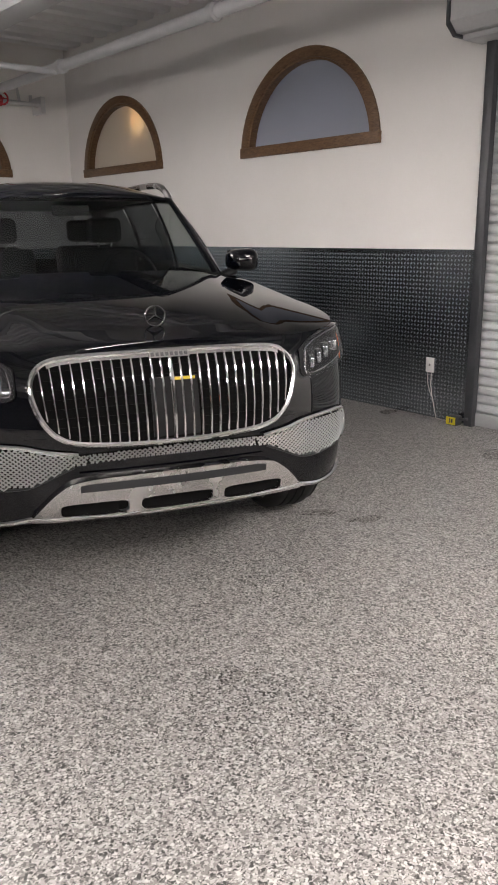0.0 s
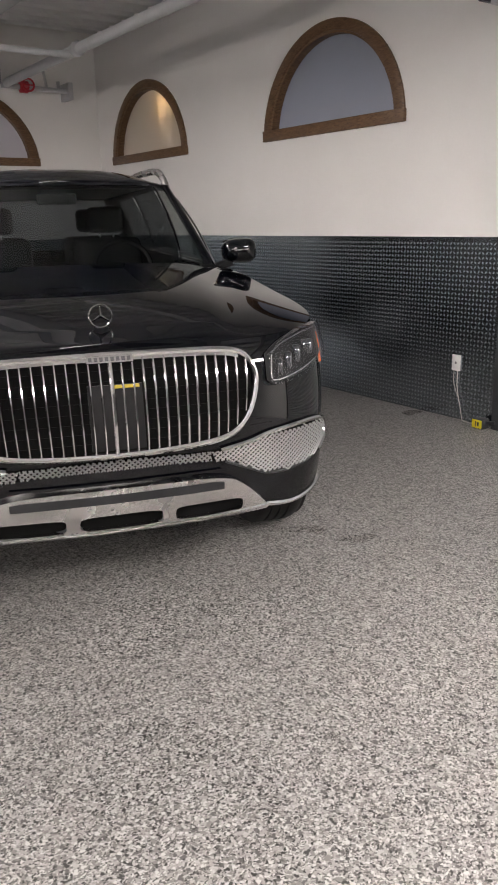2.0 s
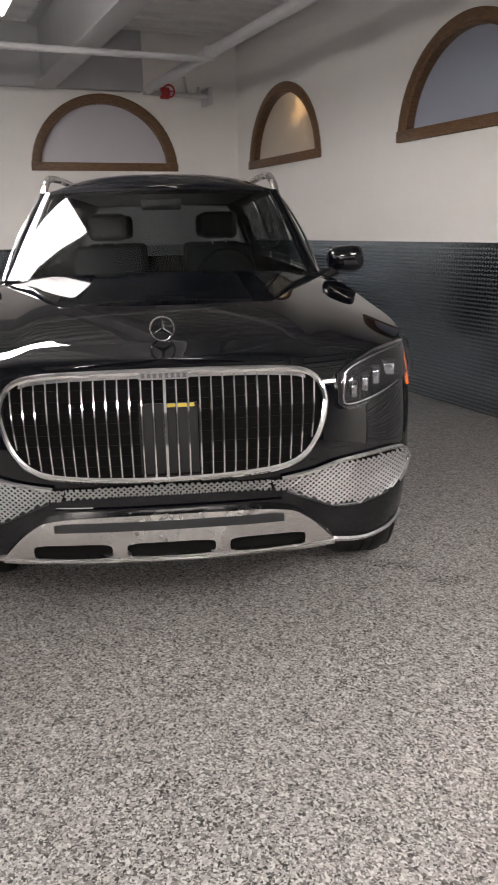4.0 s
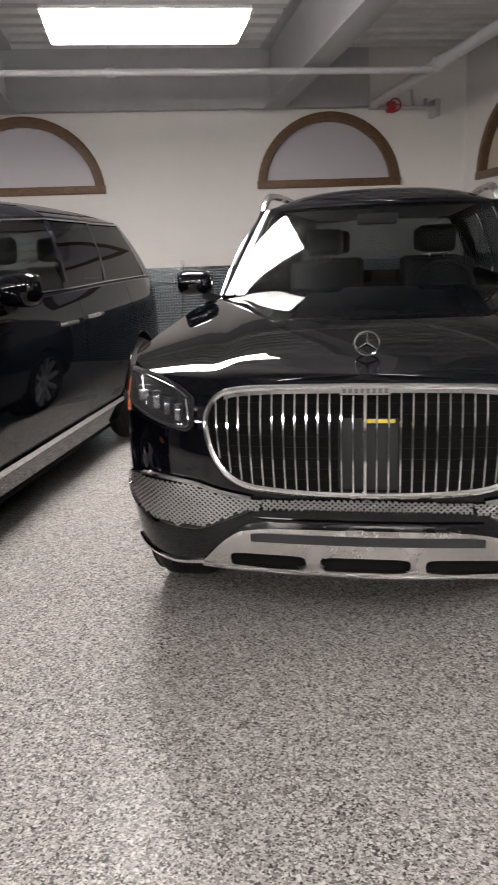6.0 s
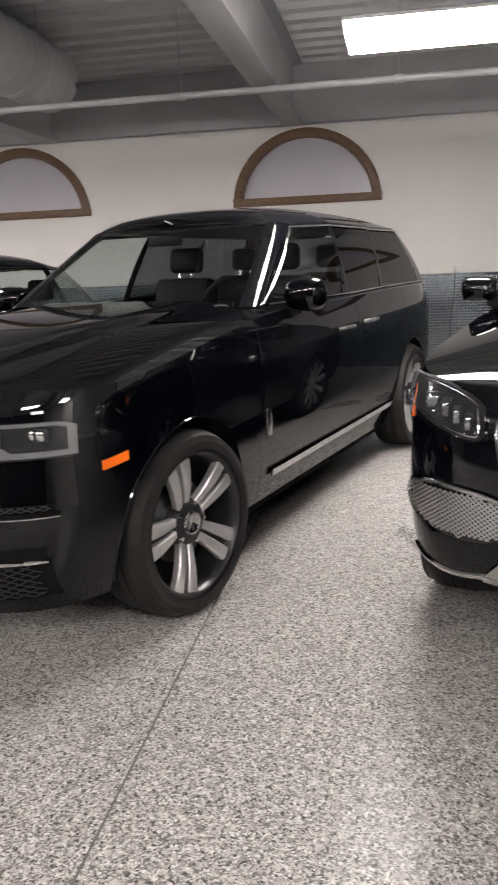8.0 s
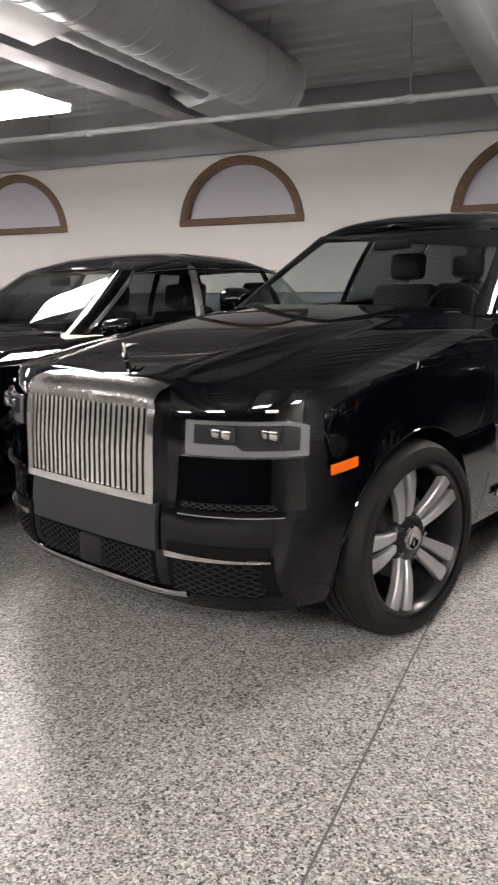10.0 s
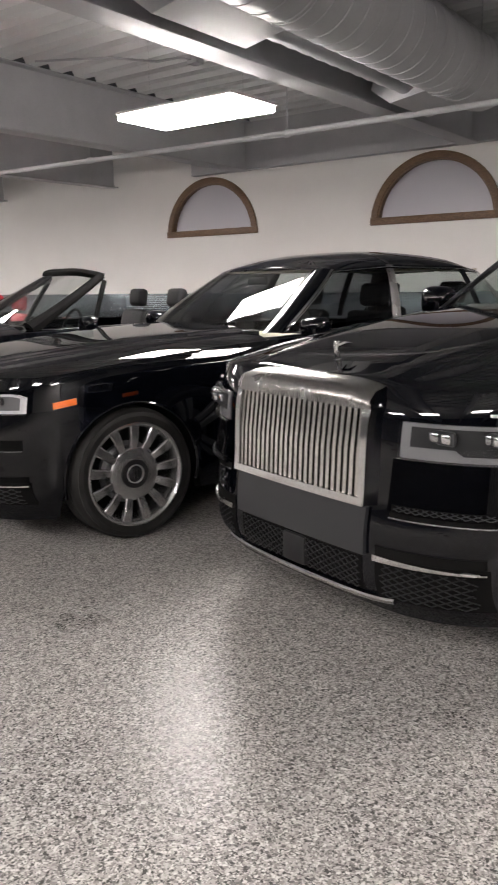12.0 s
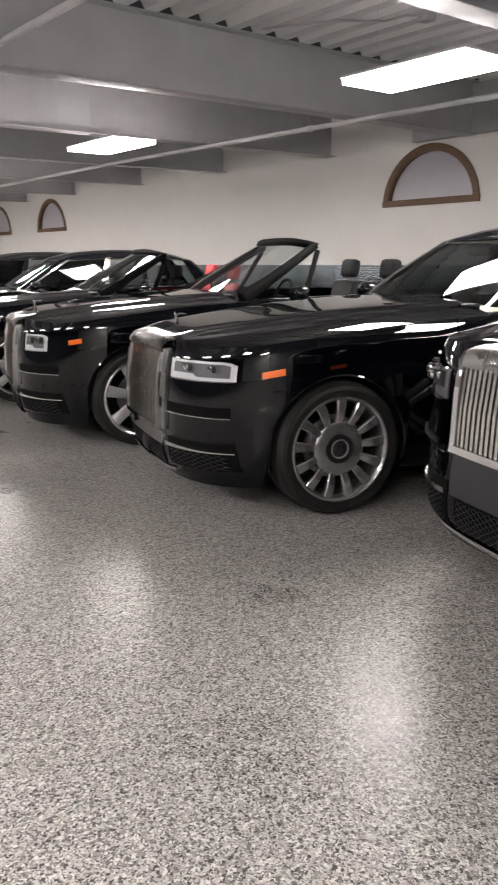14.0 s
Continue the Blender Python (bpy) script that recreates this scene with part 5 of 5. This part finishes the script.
    tube(em, [(0.044 * math.cos(t), ey, ez + 0.044 * math.sin(t)) for t in (2 * math.pi * k / 32 for k in range(32))], 0.0038, 6, True)
    for a in (90, 210, 330):
        tube(em, [(0, ey, ez), (0.043 * math.cos(radians(a)), ey, ez + 0.043 * math.sin(radians(a)))], [0.0075, 0.0015], 6)
    tube(em, [(0, ey, ez - 0.046), (0, ey, ez - 0.056), (0, ey, ez - 0.066), (0, ey, ez - 0.085)], [0.006, 0.010, 0.016, 0.022], 12)
    part("bonnet_emblem", em, M_CHROME, car, "chrome ring emblem on a small foot")


def fascia_upright(car, sh, f):
    """Nose with a tall pillared grille, rectangular lamps and a deep bumper."""
    gw, g0, g1, gt = f["gw"], f["g0"], f["g1"], f["gtop"]
    part("grille_recess", face_patch(sh, span(-gw, gw, 16), lambda x: g0, lambda x: g1, 0.010, 0.03), M_VOID, car)
    fr = 0.028
    part("grille_post", face_patch(sh, span(-gw - 0.004, -gw + fr, 5), lambda x: g0 - 0.012, lambda x: g1 + 0.02, 0.045, 0.06), M_CHROME, car)
    part("grille_post", face_patch(sh, span(gw - fr, gw + 0.004, 5), lambda x: g0 - 0.012, lambda x: g1 + 0.02, 0.045, 0.06), M_CHROME, car)
    part("grille_foot", face_patch(sh, span(-gw, gw, 12), lambda x: g0 - 0.012, lambda x: g0 + 0.018, 0.047, 0.06), M_CHROME, car)
    # polished shell over the grille, running back onto the bonnet
    bm = bmesh.new()
    rows = []
    zh = faired(f["hood"], 0.12)
    for x in span(-gw - 0.006, gw + 0.006, 25):
        drop = 0.022 * (abs(x) / gw) ** 5
        y0 = sh.face(x, g1, 0.047)[1]
        col = [(x, y0, g1), (x, y0, g1 + 0.03), (x, y0 + 0.008, gt - 0.035 - drop), (x, y0 + 0.03, gt - 0.010 - drop), (x, y0 + 0.075, gt + 0.002 - drop)]
        for yy in (0.16, 0.22, 0.28):
            col.append((x, yy, max(zh(yy), gt) + 0.006 - drop))
        rows.append(col)
    sheet(bm, rows)
    bmesh.ops.solidify(bm, geom=list(bm.faces), thickness=0.02)
    part("grille_shell", bm, M_SATIN, car, "polished metal grille shell", 50)
    n = f["bars"]
    for k in range(n):
        x = -gw + fr + 0.012 + (2 * gw - 2 * fr - 0.024) * k / (n - 1)
        part("grille_bar", face_patch(sh, span(x - 0.0092, x + 0.0092, 3), lambda x: g0 + 0.01, lambda x: g1 + 0.005, 0.036, 0.03, 2), M_BAR, car)
    part("badge", face_patch(sh, span(-0.022, 0.022, 5), lambda x: gt - 0.075, lambda x: gt - 0.028, 0.052, 0.01), M_SATIN, car, "small plain metal badge")
    # blank panel and lower intake
    part("blank_panel", face_patch(sh, span(-gw, gw, 12), lambda x: f["p0"], lambda x: g0 - 0.02, 0.018, 0.02), M_GREYPLASTIC if f["panel_grey"] else M_CHROME, car)
    i0, i1 = f["i0"], f["p0"] - 0.012
    part("intake_recess", face_patch(sh, span(-gw + 0.02, gw - 0.02, 12), lambda x: i0, lambda x: i1, 0.003, 0.02), M_VOID, car)
    part("intake_mesh", lattice(sh, -gw + 0.03, gw - 0.03, lambda x: i0 + 0.005, lambda x: i1 - 0.005, 0.045, 0.0035, 0.008, 0.6), M_DARK, car)
    bm = bmesh.new()
    c = sh.face(0.0, (i0 + i1) / 2, 0.01)
    box(bm, -0.075, 0.075, c[1] - 0.01, c[1] + 0.04, i0 + 0.01, i1, 0.02)
    part("sensor", bm, M_DARK, car)
    part("lower_lip", face_tube(sh, [(x, i0 - 0.03 + 0.02 * (abs(x) / (gw + 0.1)) ** 4) for x in span(-gw - 0.12, gw + 0.12, 30)], 0.012, 0.012), M_CHROME, car, "bright lip under the bumper")
    for sg in (-1, 1):
        # rectangular headlamp
        a, b, z0, z1 = f["lamp"]
        xs = [sg * x for x in span(a, b, 16)]
        skew = f.get("skew", 0.0)
        lo = lambda x: z0 + skew * (abs(x) - a)
        hi = lambda x: z1 - 0.02 * max(0, (abs(x) - b + 0.05) / 0.05) ** 2
        hl = part("headlamp", face_patch(sh, xs, lo, hi, 0.006, 0.02), M_DRL if f["led_frame"] else M_LAMPGREY, car, "rectangular headlamp")
        # dark housing set towards the top, so the pale guide shows beside and below it
        hs = span(a + (b - a) * 0.10, b - 0.014, 14)
        foot = lambda x: lo(x) + (z1 - z0) * (0.34 if abs(x) < a + (b - a) * 0.50 else 0.18)
        part("lamp_housing", face_patch(sh, [sg * x for x in hs], foot, lambda x: hi(x) - 0.014, 0.010, 0.01), M_LAMPGREY if f["led_frame"] else M_DARK, hl)
        for x, hw in ((a + (b - a) * 0.38, 0.055), (a + (b - a) * 0.76, 0.050)):
            c = sh.face(sg * x, z0 + (z1 - z0) * 0.66, 0.018)
            hh = (z1 - z0) * 0.20
            cell = part("lamp_cell", boxed(c[0] - hw, c[0] + hw, c[1] - 0.006, c[1] + 0.02, c[2] - hh, c[2] + hh, 0.012, 3), M_GREYPLASTIC, hl)
            for dx in (-0.5, 0.45):
                part("lamp_lens", boxed(c[0] + hw * dx - 0.022, c[0] + hw * dx + 0.022, c[1] - 0.010, c[1], c[2] - hh * 0.7, c[2] + hh * 0.7, 0.008, 2), M_CHROME, cell)
        part("lens", face_patch(sh, xs, lambda x: lo(x) - 0.002, lambda x: hi(x) + 0.002, 0.030, 0.03), M_LENS, hl)
        if f.get("cheek"):
            # glossy cheek under the lamp, leaning back towards its top
            ca, cb, cz0, cz1 = f["cheek"]
            bm = bmesh.new()
            sheet(bm, [[sh.face(sg * x, cz0 + (cz1 - cz0) * v, 0.026 - 0.024 * v) for v in span(0, 1, 6)] for x in span(ca, cb, 14)])
            bmesh.ops.solidify(bm, geom=list(bm.faces), thickness=0.01)
            part("cheek_panel", bm, M_PAINT, car, "", 50)
            part("cheek_vent", face_patch(sh, [sg * x for x in span(ca + 0.02, cb - 0.05, 12)], lambda x: cz0 + 0.004, lambda x: cz0 + 0.026, 0.030, 0.012, 2), M_VOID, car)
            part("cheek_mesh", lattice(sh, *sorted((sg * (ca + 0.03), sg * (cb - 0.06))), lambda x: cz0 + 0.005, lambda x: cz0 + 0.025, 0.03, 0.0022, 0.033, 0.5), M_GREYPLASTIC, car)
            part("washer_cap", face_patch(sh, [sg * x for x in span(0.80, 0.835, 4)], lambda x: 1.062, lambda x: 1.072, 0.010, 0.01, 2), M_SATIN, car)
        # bumper slot, chrome blade and side intake
        va, vb, vz = f["slot"]
        vh = f.get("slot_h", 0.012)
        part("bumper_slot", face_patch(sh, [sg * x for x in span(va, vb, 10)], lambda x: vz - vh, lambda x: vz + vh, 0.004, 0.01, 2), M_VOID, car)
        part("slot_edge", face_tube(sh, [(sg * x, vz - vh - 0.004) for x in span(va, vb, 10)], 0.004, 0.005), M_CHROME, car)
        ia, ib, iz0, iz1 = f["side_intake"]
        iv = [sg * x for x in span(ia, ib, 12)]
        part("side_intake", face_patch(sh, iv, lambda x: iz0, lambda x: iz1, 0.004, 0.02), M_VOID, car)
        part("side_intake_mesh", lattice(sh, min(iv) + 0.02, max(iv) - 0.02, lambda x: iz0 + 0.008, lambda x: iz1 - 0.03, 0.05, 0.003, 0.008, 0.5), M_DARK, car)
        part("intake_blade", face_patch(sh, iv, lambda x: iz1 - 0.018, lambda x: iz1 - 0.002 + 0.01 * math.sin(abs(x) * 5), 0.022, 0.025, 3), M_SATIN, car, "bright blade over the intake")
        part("intake_hood", face_patch(sh, iv, lambda x: iz1 + 0.001, lambda x: iz1 + 0.038, 0.005, 0.01, 3), M_VOID, car)
        y0, y1, oz = f["marker"]
        part("orange_marker", flank_patch(sh, span(y0, y1, 6), lambda y: oz + 0.15 * (y - y0), lambda y: oz + 0.038 + 0.15 * (y - y0), sg, 0.008), M_ORANGE, car, "orange side marker")
    # small standing figure, kept as a plain swept shape
    z0 = zh(0.24)
    fig = bmesh.new()
    tube(fig, [(0, 0.24, z0), (0, 0.24, z0 + 0.014), (0, 0.238, z0 + 0.02), (0, 0.232, z0 + 0.05), (0, 0.226, z0 + 0.08), (0, 0.224, z0 + 0.094)], [0.024, 0.020, 0.011, 0.012, 0.009, 0.004], 10)
    tube(fig, [(0, 0.232, z0 + 0.07), (0.02, 0.262, z0 + 0.085), (0.03, 0.292, z0 + 0.082)], [0.008, 0.007, 0.002], 6)
    tube(fig, [(0, 0.232, z0 + 0.07), (-0.02, 0.262, z0 + 0.085), (-0.03, 0.292, z0 + 0.082)], [0.008, 0.007, 0.002], 6)
    part("mascot", fig, M_CHROME, car, "small polished bonnet ornament")


# ---------------------------------------------------------------- the parked cars
TURN_CARS = -17.0
SUV_A = dict(len=5.2, R=0.394, arch=0.455, track=1.0, hubs=(1.0, 4.13), wheel="german",
             plan=[(0, 0), (0.3, 0.012), (0.55, 0.045), (0.80, 0.135), (0.95, 0.32), (1.012, 0.62), (1.025, 1.1), (1.02, 2.6), (1.0, 4.2), (0.96, 4.85), (0.85, 5.08), (0.5, 5.19), (0, 5.2)],
             side=[(0.2, 0.10), (0.3, 0.05), (0.45, 0.02), (0.6, 0.004), (0.85, 0.0), (1.0, 0.012), (1.12, 0.035), (1.34, 0.10)],
             front=[(0.2, 0.16), (0.35, 0.06), (0.45, 0.02), (0.6, 0.0), (0.75, 0.0), (0.95, 0.025), (1.05, 0.055), (1.14, 0.12)],
             rear=[(0.2, 0.1), (0.5, 0.0), (1.0, 0.04), (1.35, 0.1)],
             top=[(0, 1.105), (0.1, 1.11), (0.3, 1.135), (0.6, 1.165), (1.0, 1.20), (1.7, 1.27), (2.6, 1.29), (4.0, 1.31), (5.2, 1.32)],
             sill=[(0, 0.405), (0.3, 0.405), (0.6, 0.36), (1.4, 0.32), (3.6, 0.32), (4.6, 0.36), (5.2, 0.4)],
             doors=(1.62, 2.98, 4.05), hood_end=1.72, deck_start=4.95, hood_p=3.4, ridge=(0.50, 0.72, 1.7, 0.016),
             hood=[(0, 1.105), (0.11, 1.118), (0.25, 1.155), (0.5, 1.205), (0.9, 1.255), (1.3, 1.29), (1.8, 1.325)],
             deck=[(4.9, 1.32), (5.2, 1.32)], handles=((2.75, 1.06), (3.8, 1.08)),
             keys=[(0, 1.68, 1.305, 0, 2.34, 1.80), (0.45, 1.72, 1.305, 0.38, 2.36, 1.797), (0.80, 1.84, 1.305, 0.665, 2.43, 1.785), (0.885, 1.95, 1.295, 0.725, 2.55, 1.775),
                   (0.915, 3.0, 1.30, 0.745, 3.05, 1.80), (0.915, 3.1, 1.305, 0.745, 3.15, 1.80), (0.905, 4.05, 1.315, 0.735, 4.0, 1.79), (0.90, 4.18, 1.315, 0.73, 4.1, 1.785), (0.86, 4.85, 1.32, 0.68, 4.65, 1.76), (0.78, 5.05, 1.32, 0.58, 4.85, 1.75), (0.4, 5.13, 1.32, 0.3, 4.93, 1.76), (0, 5.15, 1.32, 0, 4.95, 1.765)],
             spans="WWPGPTPTPRR", sharp=(3, 8), a_pillar=2, mid_y=3.4, roof=[(2.3, 1.80), (2.7, 1.90), (3.6, 1.93), (4.6, 1.87), (4.95, 1.77)], pillar_chrome=False, seat_up=0.06, tint=M_DARKTINT)

SUV_B = dict(len=5.62, R=0.43, arch=0.485, track=1.04, hubs=(0.95, 4.55), wheel="twin", steer=-6.0,
             plan=[(0, 0), (0.42, 0.012), (0.60, 0.045), (0.80, 0.15), (0.935, 0.33), (1.012, 0.65), (1.035, 1.1), (1.035, 2.6), (1.03, 4.6), (0.99, 5.2), (0.87, 5.50), (0.5, 5.61), (0, 5.62)],
             side=[(0.2, 0.125), (0.3, 0.085), (0.42, 0.050), (0.55, 0.022), (0.70, 0.006), (0.95, 0.0), (1.15, 0.010), (1.25, 0.035), (1.36, 0.08)],
             front=[(0.2, 0.14), (0.30, 0.05), (0.42, 0.0), (0.60, 0.0), (0.72, 0.02), (0.95, 0.03), (1.06, 0.045), (1.12, 0.07), (1.19, 0.14)],
             rear=[(0.2, 0.1), (0.5, 0.0), (1.0, 0.04), (1.35, 0.1)],
             top=[(0, 1.145), (0.12, 1.145), (0.35, 1.13), (0.6, 1.15), (1.0, 1.205), (1.5, 1.27), (2.0, 1.31), (3.0, 1.32), (4.4, 1.335), (5.62, 1.33)],
             sill=[(0, 0.27), (0.6, 0.27), (1.4, 0.30), (3.8, 0.29), (5.0, 0.34), (5.62, 0.4)],
             doors=(1.66, 3.22, 4.35), hood_end=1.80, deck_start=5.42, hood_p=5.0, ridge=(0.42, 0.66, 1.8, 0.018),
             hood=[(0, 1.145), (0.12, 1.165), (0.3, 1.20), (0.7, 1.265), (1.2, 1.325), (1.85, 1.37)],
             deck=[(5.4, 1.335), (5.62, 1.335)], handles=((2.92, 1.14), (3.42, 1.15)),
             keys=[(0, 1.74, 1.345, 0, 2.42, 1.83), (0.45, 1.77, 1.345, 0.36, 2.46, 1.828), (0.80, 1.86, 1.34, 0.64, 2.58, 1.815), (0.885, 1.98, 1.335, 0.715, 2.76, 1.805),
                   (0.915, 3.18, 1.335, 0.735, 3.34, 1.83), (0.915, 3.27, 1.335, 0.735, 3.42, 1.83), (0.905, 4.05, 1.345, 0.725, 4.20, 1.825), (0.90, 4.12, 1.345, 0.72, 4.26, 1.82), (0.905, 5.16, 1.35, 0.71, 4.97, 1.82), (0.83, 5.50, 1.345, 0.65, 5.22, 1.79), (0.4, 5.56, 1.34, 0.3, 5.26, 1.78), (0, 5.57, 1.34, 0, 5.27, 1.785)],
             spans="WWPGPTPTPRR", sharp=(3, 8), a_pillar=2, mid_y=3.5, roof=[(2.3, 1.83), (2.7, 1.925), (3.6, 1.965), (4.8, 1.94), (5.27, 1.80)], seat_up=0.05, tint=M_DARKTINT)
SUV_B_F = dict(gw=0.405, g0=0.71, g1=1.062, gtop=1.16, bars=24, p0=0.505, panel_grey=True, i0=0.35, lamp=(0.53, 0.905, 0.90, 1.03), led_frame=False,
               slot=(0.50, 0.86, 0.685), side_intake=(0.45, 0.82, 0.345, 0.515), marker=(0.40, 0.52, 0.812), hood=SUV_B["hood"], cheek=(0.50, 0.90, 0.70, 0.893))

SALOON = dict(len=5.76, R=0.404, arch=0.44, track=1.0, hubs=(0.92, 4.47), wheel="disc",
              plan=[(0, 0), (0.40, 0.012), (0.58, 0.05), (0.78, 0.16), (0.91, 0.33), (0.98, 0.6), (1.0, 1.0), (1.005, 2.6), (0.995, 4.3), (0.95, 5.2), (0.80, 5.62), (0.45, 5.74), (0, 5.76)],
              side=[(0.15, 0.06), (0.3, 0.025), (0.42, 0.006), (0.6, 0.004), (0.8, 0.0), (0.95, 0.004), (1.08, 0.025), (1.2, 0.08)],
              front=[(0.15, 0.10), (0.26, 0.03), (0.38, 0.0), (0.60, 0.0), (0.85, 0.02), (0.97, 0.045), (1.08, 0.13)],
              rear=[(0.2, 0.1), (0.5, 0.0), (0.9, 0.03), (1.1, 0.1)],
              top=[(0, 1.03), (0.12, 1.03), (0.35, 1.02), (0.6, 1.05), (1.0, 1.09), (1.8, 1.14), (3.0, 1.16), (4.3, 1.14), (5.2, 1.06), (5.76, 1.0)],
              sill=[(0, 0.20), (0.6, 0.20), (1.4, 0.24), (3.8, 0.24), (5.76, 0.32)],
              doors=(1.72, 3.30, 4.30), hood_end=1.98, deck_start=4.95, hood_p=5.0, ridge=(0.40, 0.66, 1.9, 0.014),
              hood=[(0, 1.03), (0.12, 1.055), (0.3, 1.085), (0.7, 1.13), (1.2, 1.175), (2.0, 1.215)],
              deck=[(4.9, 1.13), (5.3, 1.10), (5.76, 1.02)], handles=((3.0, 1.0), (3.6, 1.0)),
              keys=[(0, 1.90, 1.195, 0, 2.62, 1.635), (0.42, 1.94, 1.195, 0.34, 2.64, 1.633), (0.78, 2.06, 1.185, 0.58, 2.70, 1.620), (0.86, 2.18, 1.175, 0.66, 2.84, 1.610),
                    (0.90, 3.22, 1.175, 0.68, 3.36, 1.645), (0.90, 3.32, 1.175, 0.68, 3.44, 1.645), (0.885, 4.30, 1.175, 0.655, 4.25, 1.630), (0.88, 4.38, 1.175, 0.65, 4.33, 1.625), (0.86, 4.72, 1.17, 0.62, 4.54, 1.600), (0.72, 5.08, 1.14, 0.52, 4.72, 1.580), (0.4, 5.18, 1.14, 0.3, 4.76, 1.590), (0, 5.2, 1.14, 0, 4.77, 1.595)],
              spans="WWPTPGPGPRR", b_chrome=True, clear=True, sharp=(3, 8), a_pillar=2, mid_y=3.5, roof=[(2.6, 1.635), (3.0, 1.735), (3.6, 1.77), (4.3, 1.735), (4.77, 1.60)], leather=M_BLACKLEATHER, dash=M_CREAM, pillar_chrome=True, tint=M_DARKTINT)
SALOON_F = dict(gw=0.40, g0=0.50, g1=0.965, gtop=1.055, bars=20, p0=0.40, panel_grey=False, i0=0.27, lamp=(0.49, 0.88, 0.83, 0.94), led_frame=True,
                slot=(0.46, 0.87, 0.65), slot_h=0.03, side_intake=(0.46, 0.88, 0.30, 0.43), marker=(0.44, 0.57, 0.845), hood=SALOON["hood"])

DROP = dict(SALOON)
DROP.update(wheel="seven", open=True, len=5.6,
            hood_end=1.76, doors=(1.52, 3.30, 4.30),
            keys=[(0, 1.69, 1.17, 0, 2.53, 1.650), (0.42, 1.73, 1.17, 0.36, 2.55, 1.645), (0.76, 1.83, 1.165, 0.58, 2.62, 1.615), (0.82, 1.91, 1.16, 0.64, 2.69, 1.59)] + SALOON["keys"][4:], leather=M_BLACKLEATHER, dash=M_BLACKLEATHER, pillar_chrome=True)
DROP_F = dict(SALOON_F)
DROP_F.update(lamp=(0.58, 0.80, 0.80, 0.93), gw=0.38, marker=(0.36, 0.46, 0.85))


def put(car, x, y, turn=TURN_CARS):
    car.matrix_world = pose(x, y, 0, 0, 0, turn)


suv_a, sh = build_car("luxury_suv", "glossy black luxury SUV with upright-bar chrome grille", SUV_A)
fascia_suv(suv_a, sh)
put(suv_a, 1.70, 2.84, -18.5)

suv_b, sh = build_car("luxury_suv", "tall glossy black SUV with square chrome pillared grille", SUV_B)
fascia_upright(suv_b, sh, SUV_B_F)
for sg in (-1, 1):
    part("fender_badge", boxed(sg * 1.024, sg * 1.042, 1.69, 1.74, 0.675, 0.82, 0.006), M_CHROME, suv_b, "upright chrome wing badge")
    part("sill_trim", flank_patch(sh, span(1.78, 4.06, 20), lambda y: 0.432, lambda y: 0.470, sg, 0.022), M_CHROME, suv_b, "long chrome strip along the sill")
    make_mirror(suv_b, sg * 1.075, 2.16, 1.39, sg, (0.115, 0.065, 0.10))
put(suv_b, -1.30, 3.03)

saloon, sh = build_car("saloon_car", "long glossy black saloon with tall chrome grille", SALOON)
fascia_upright(saloon, sh, SALOON_F)
for sg in (-1, 1):
    make_mirror(saloon, sg * 1.06, 2.30, 1.22, sg, (0.11, 0.06, 0.08))
put(saloon, -4.07, 3.07)

drop, sh = build_car("convertible_car", "black open convertible with black leather seats", DROP)
fascia_upright(drop, sh, DROP_F)
for sg in (-1, 1):
    make_mirror(drop, sg * 1.04, 2.32, 1.20, sg, (0.10, 0.055, 0.075))
put(drop, -6.37, 3.11)

DROP_R = dict(DROP)
DROP_R.update(leather=M_REDLEATHER)
drop_r, sh = build_car("convertible_car", "black open convertible with red leather seats", DROP_R)
fascia_upright(drop_r, sh, DROP_F)
for sg in (-1, 1):
    make_mirror(drop_r, sg * 1.04, 2.32, 1.20, sg, (0.10, 0.055, 0.075))
put(drop_r, -8.95, 3.15)
drop_r.scale = (1, 1, 0.96)
for x in (-11.8, -14.5):
    copy_thing(saloon, pose(x, 3.15, 0, 0, 0, TURN_CARS) @ Matrix.Diagonal((1, 1, 0.93, 1)))
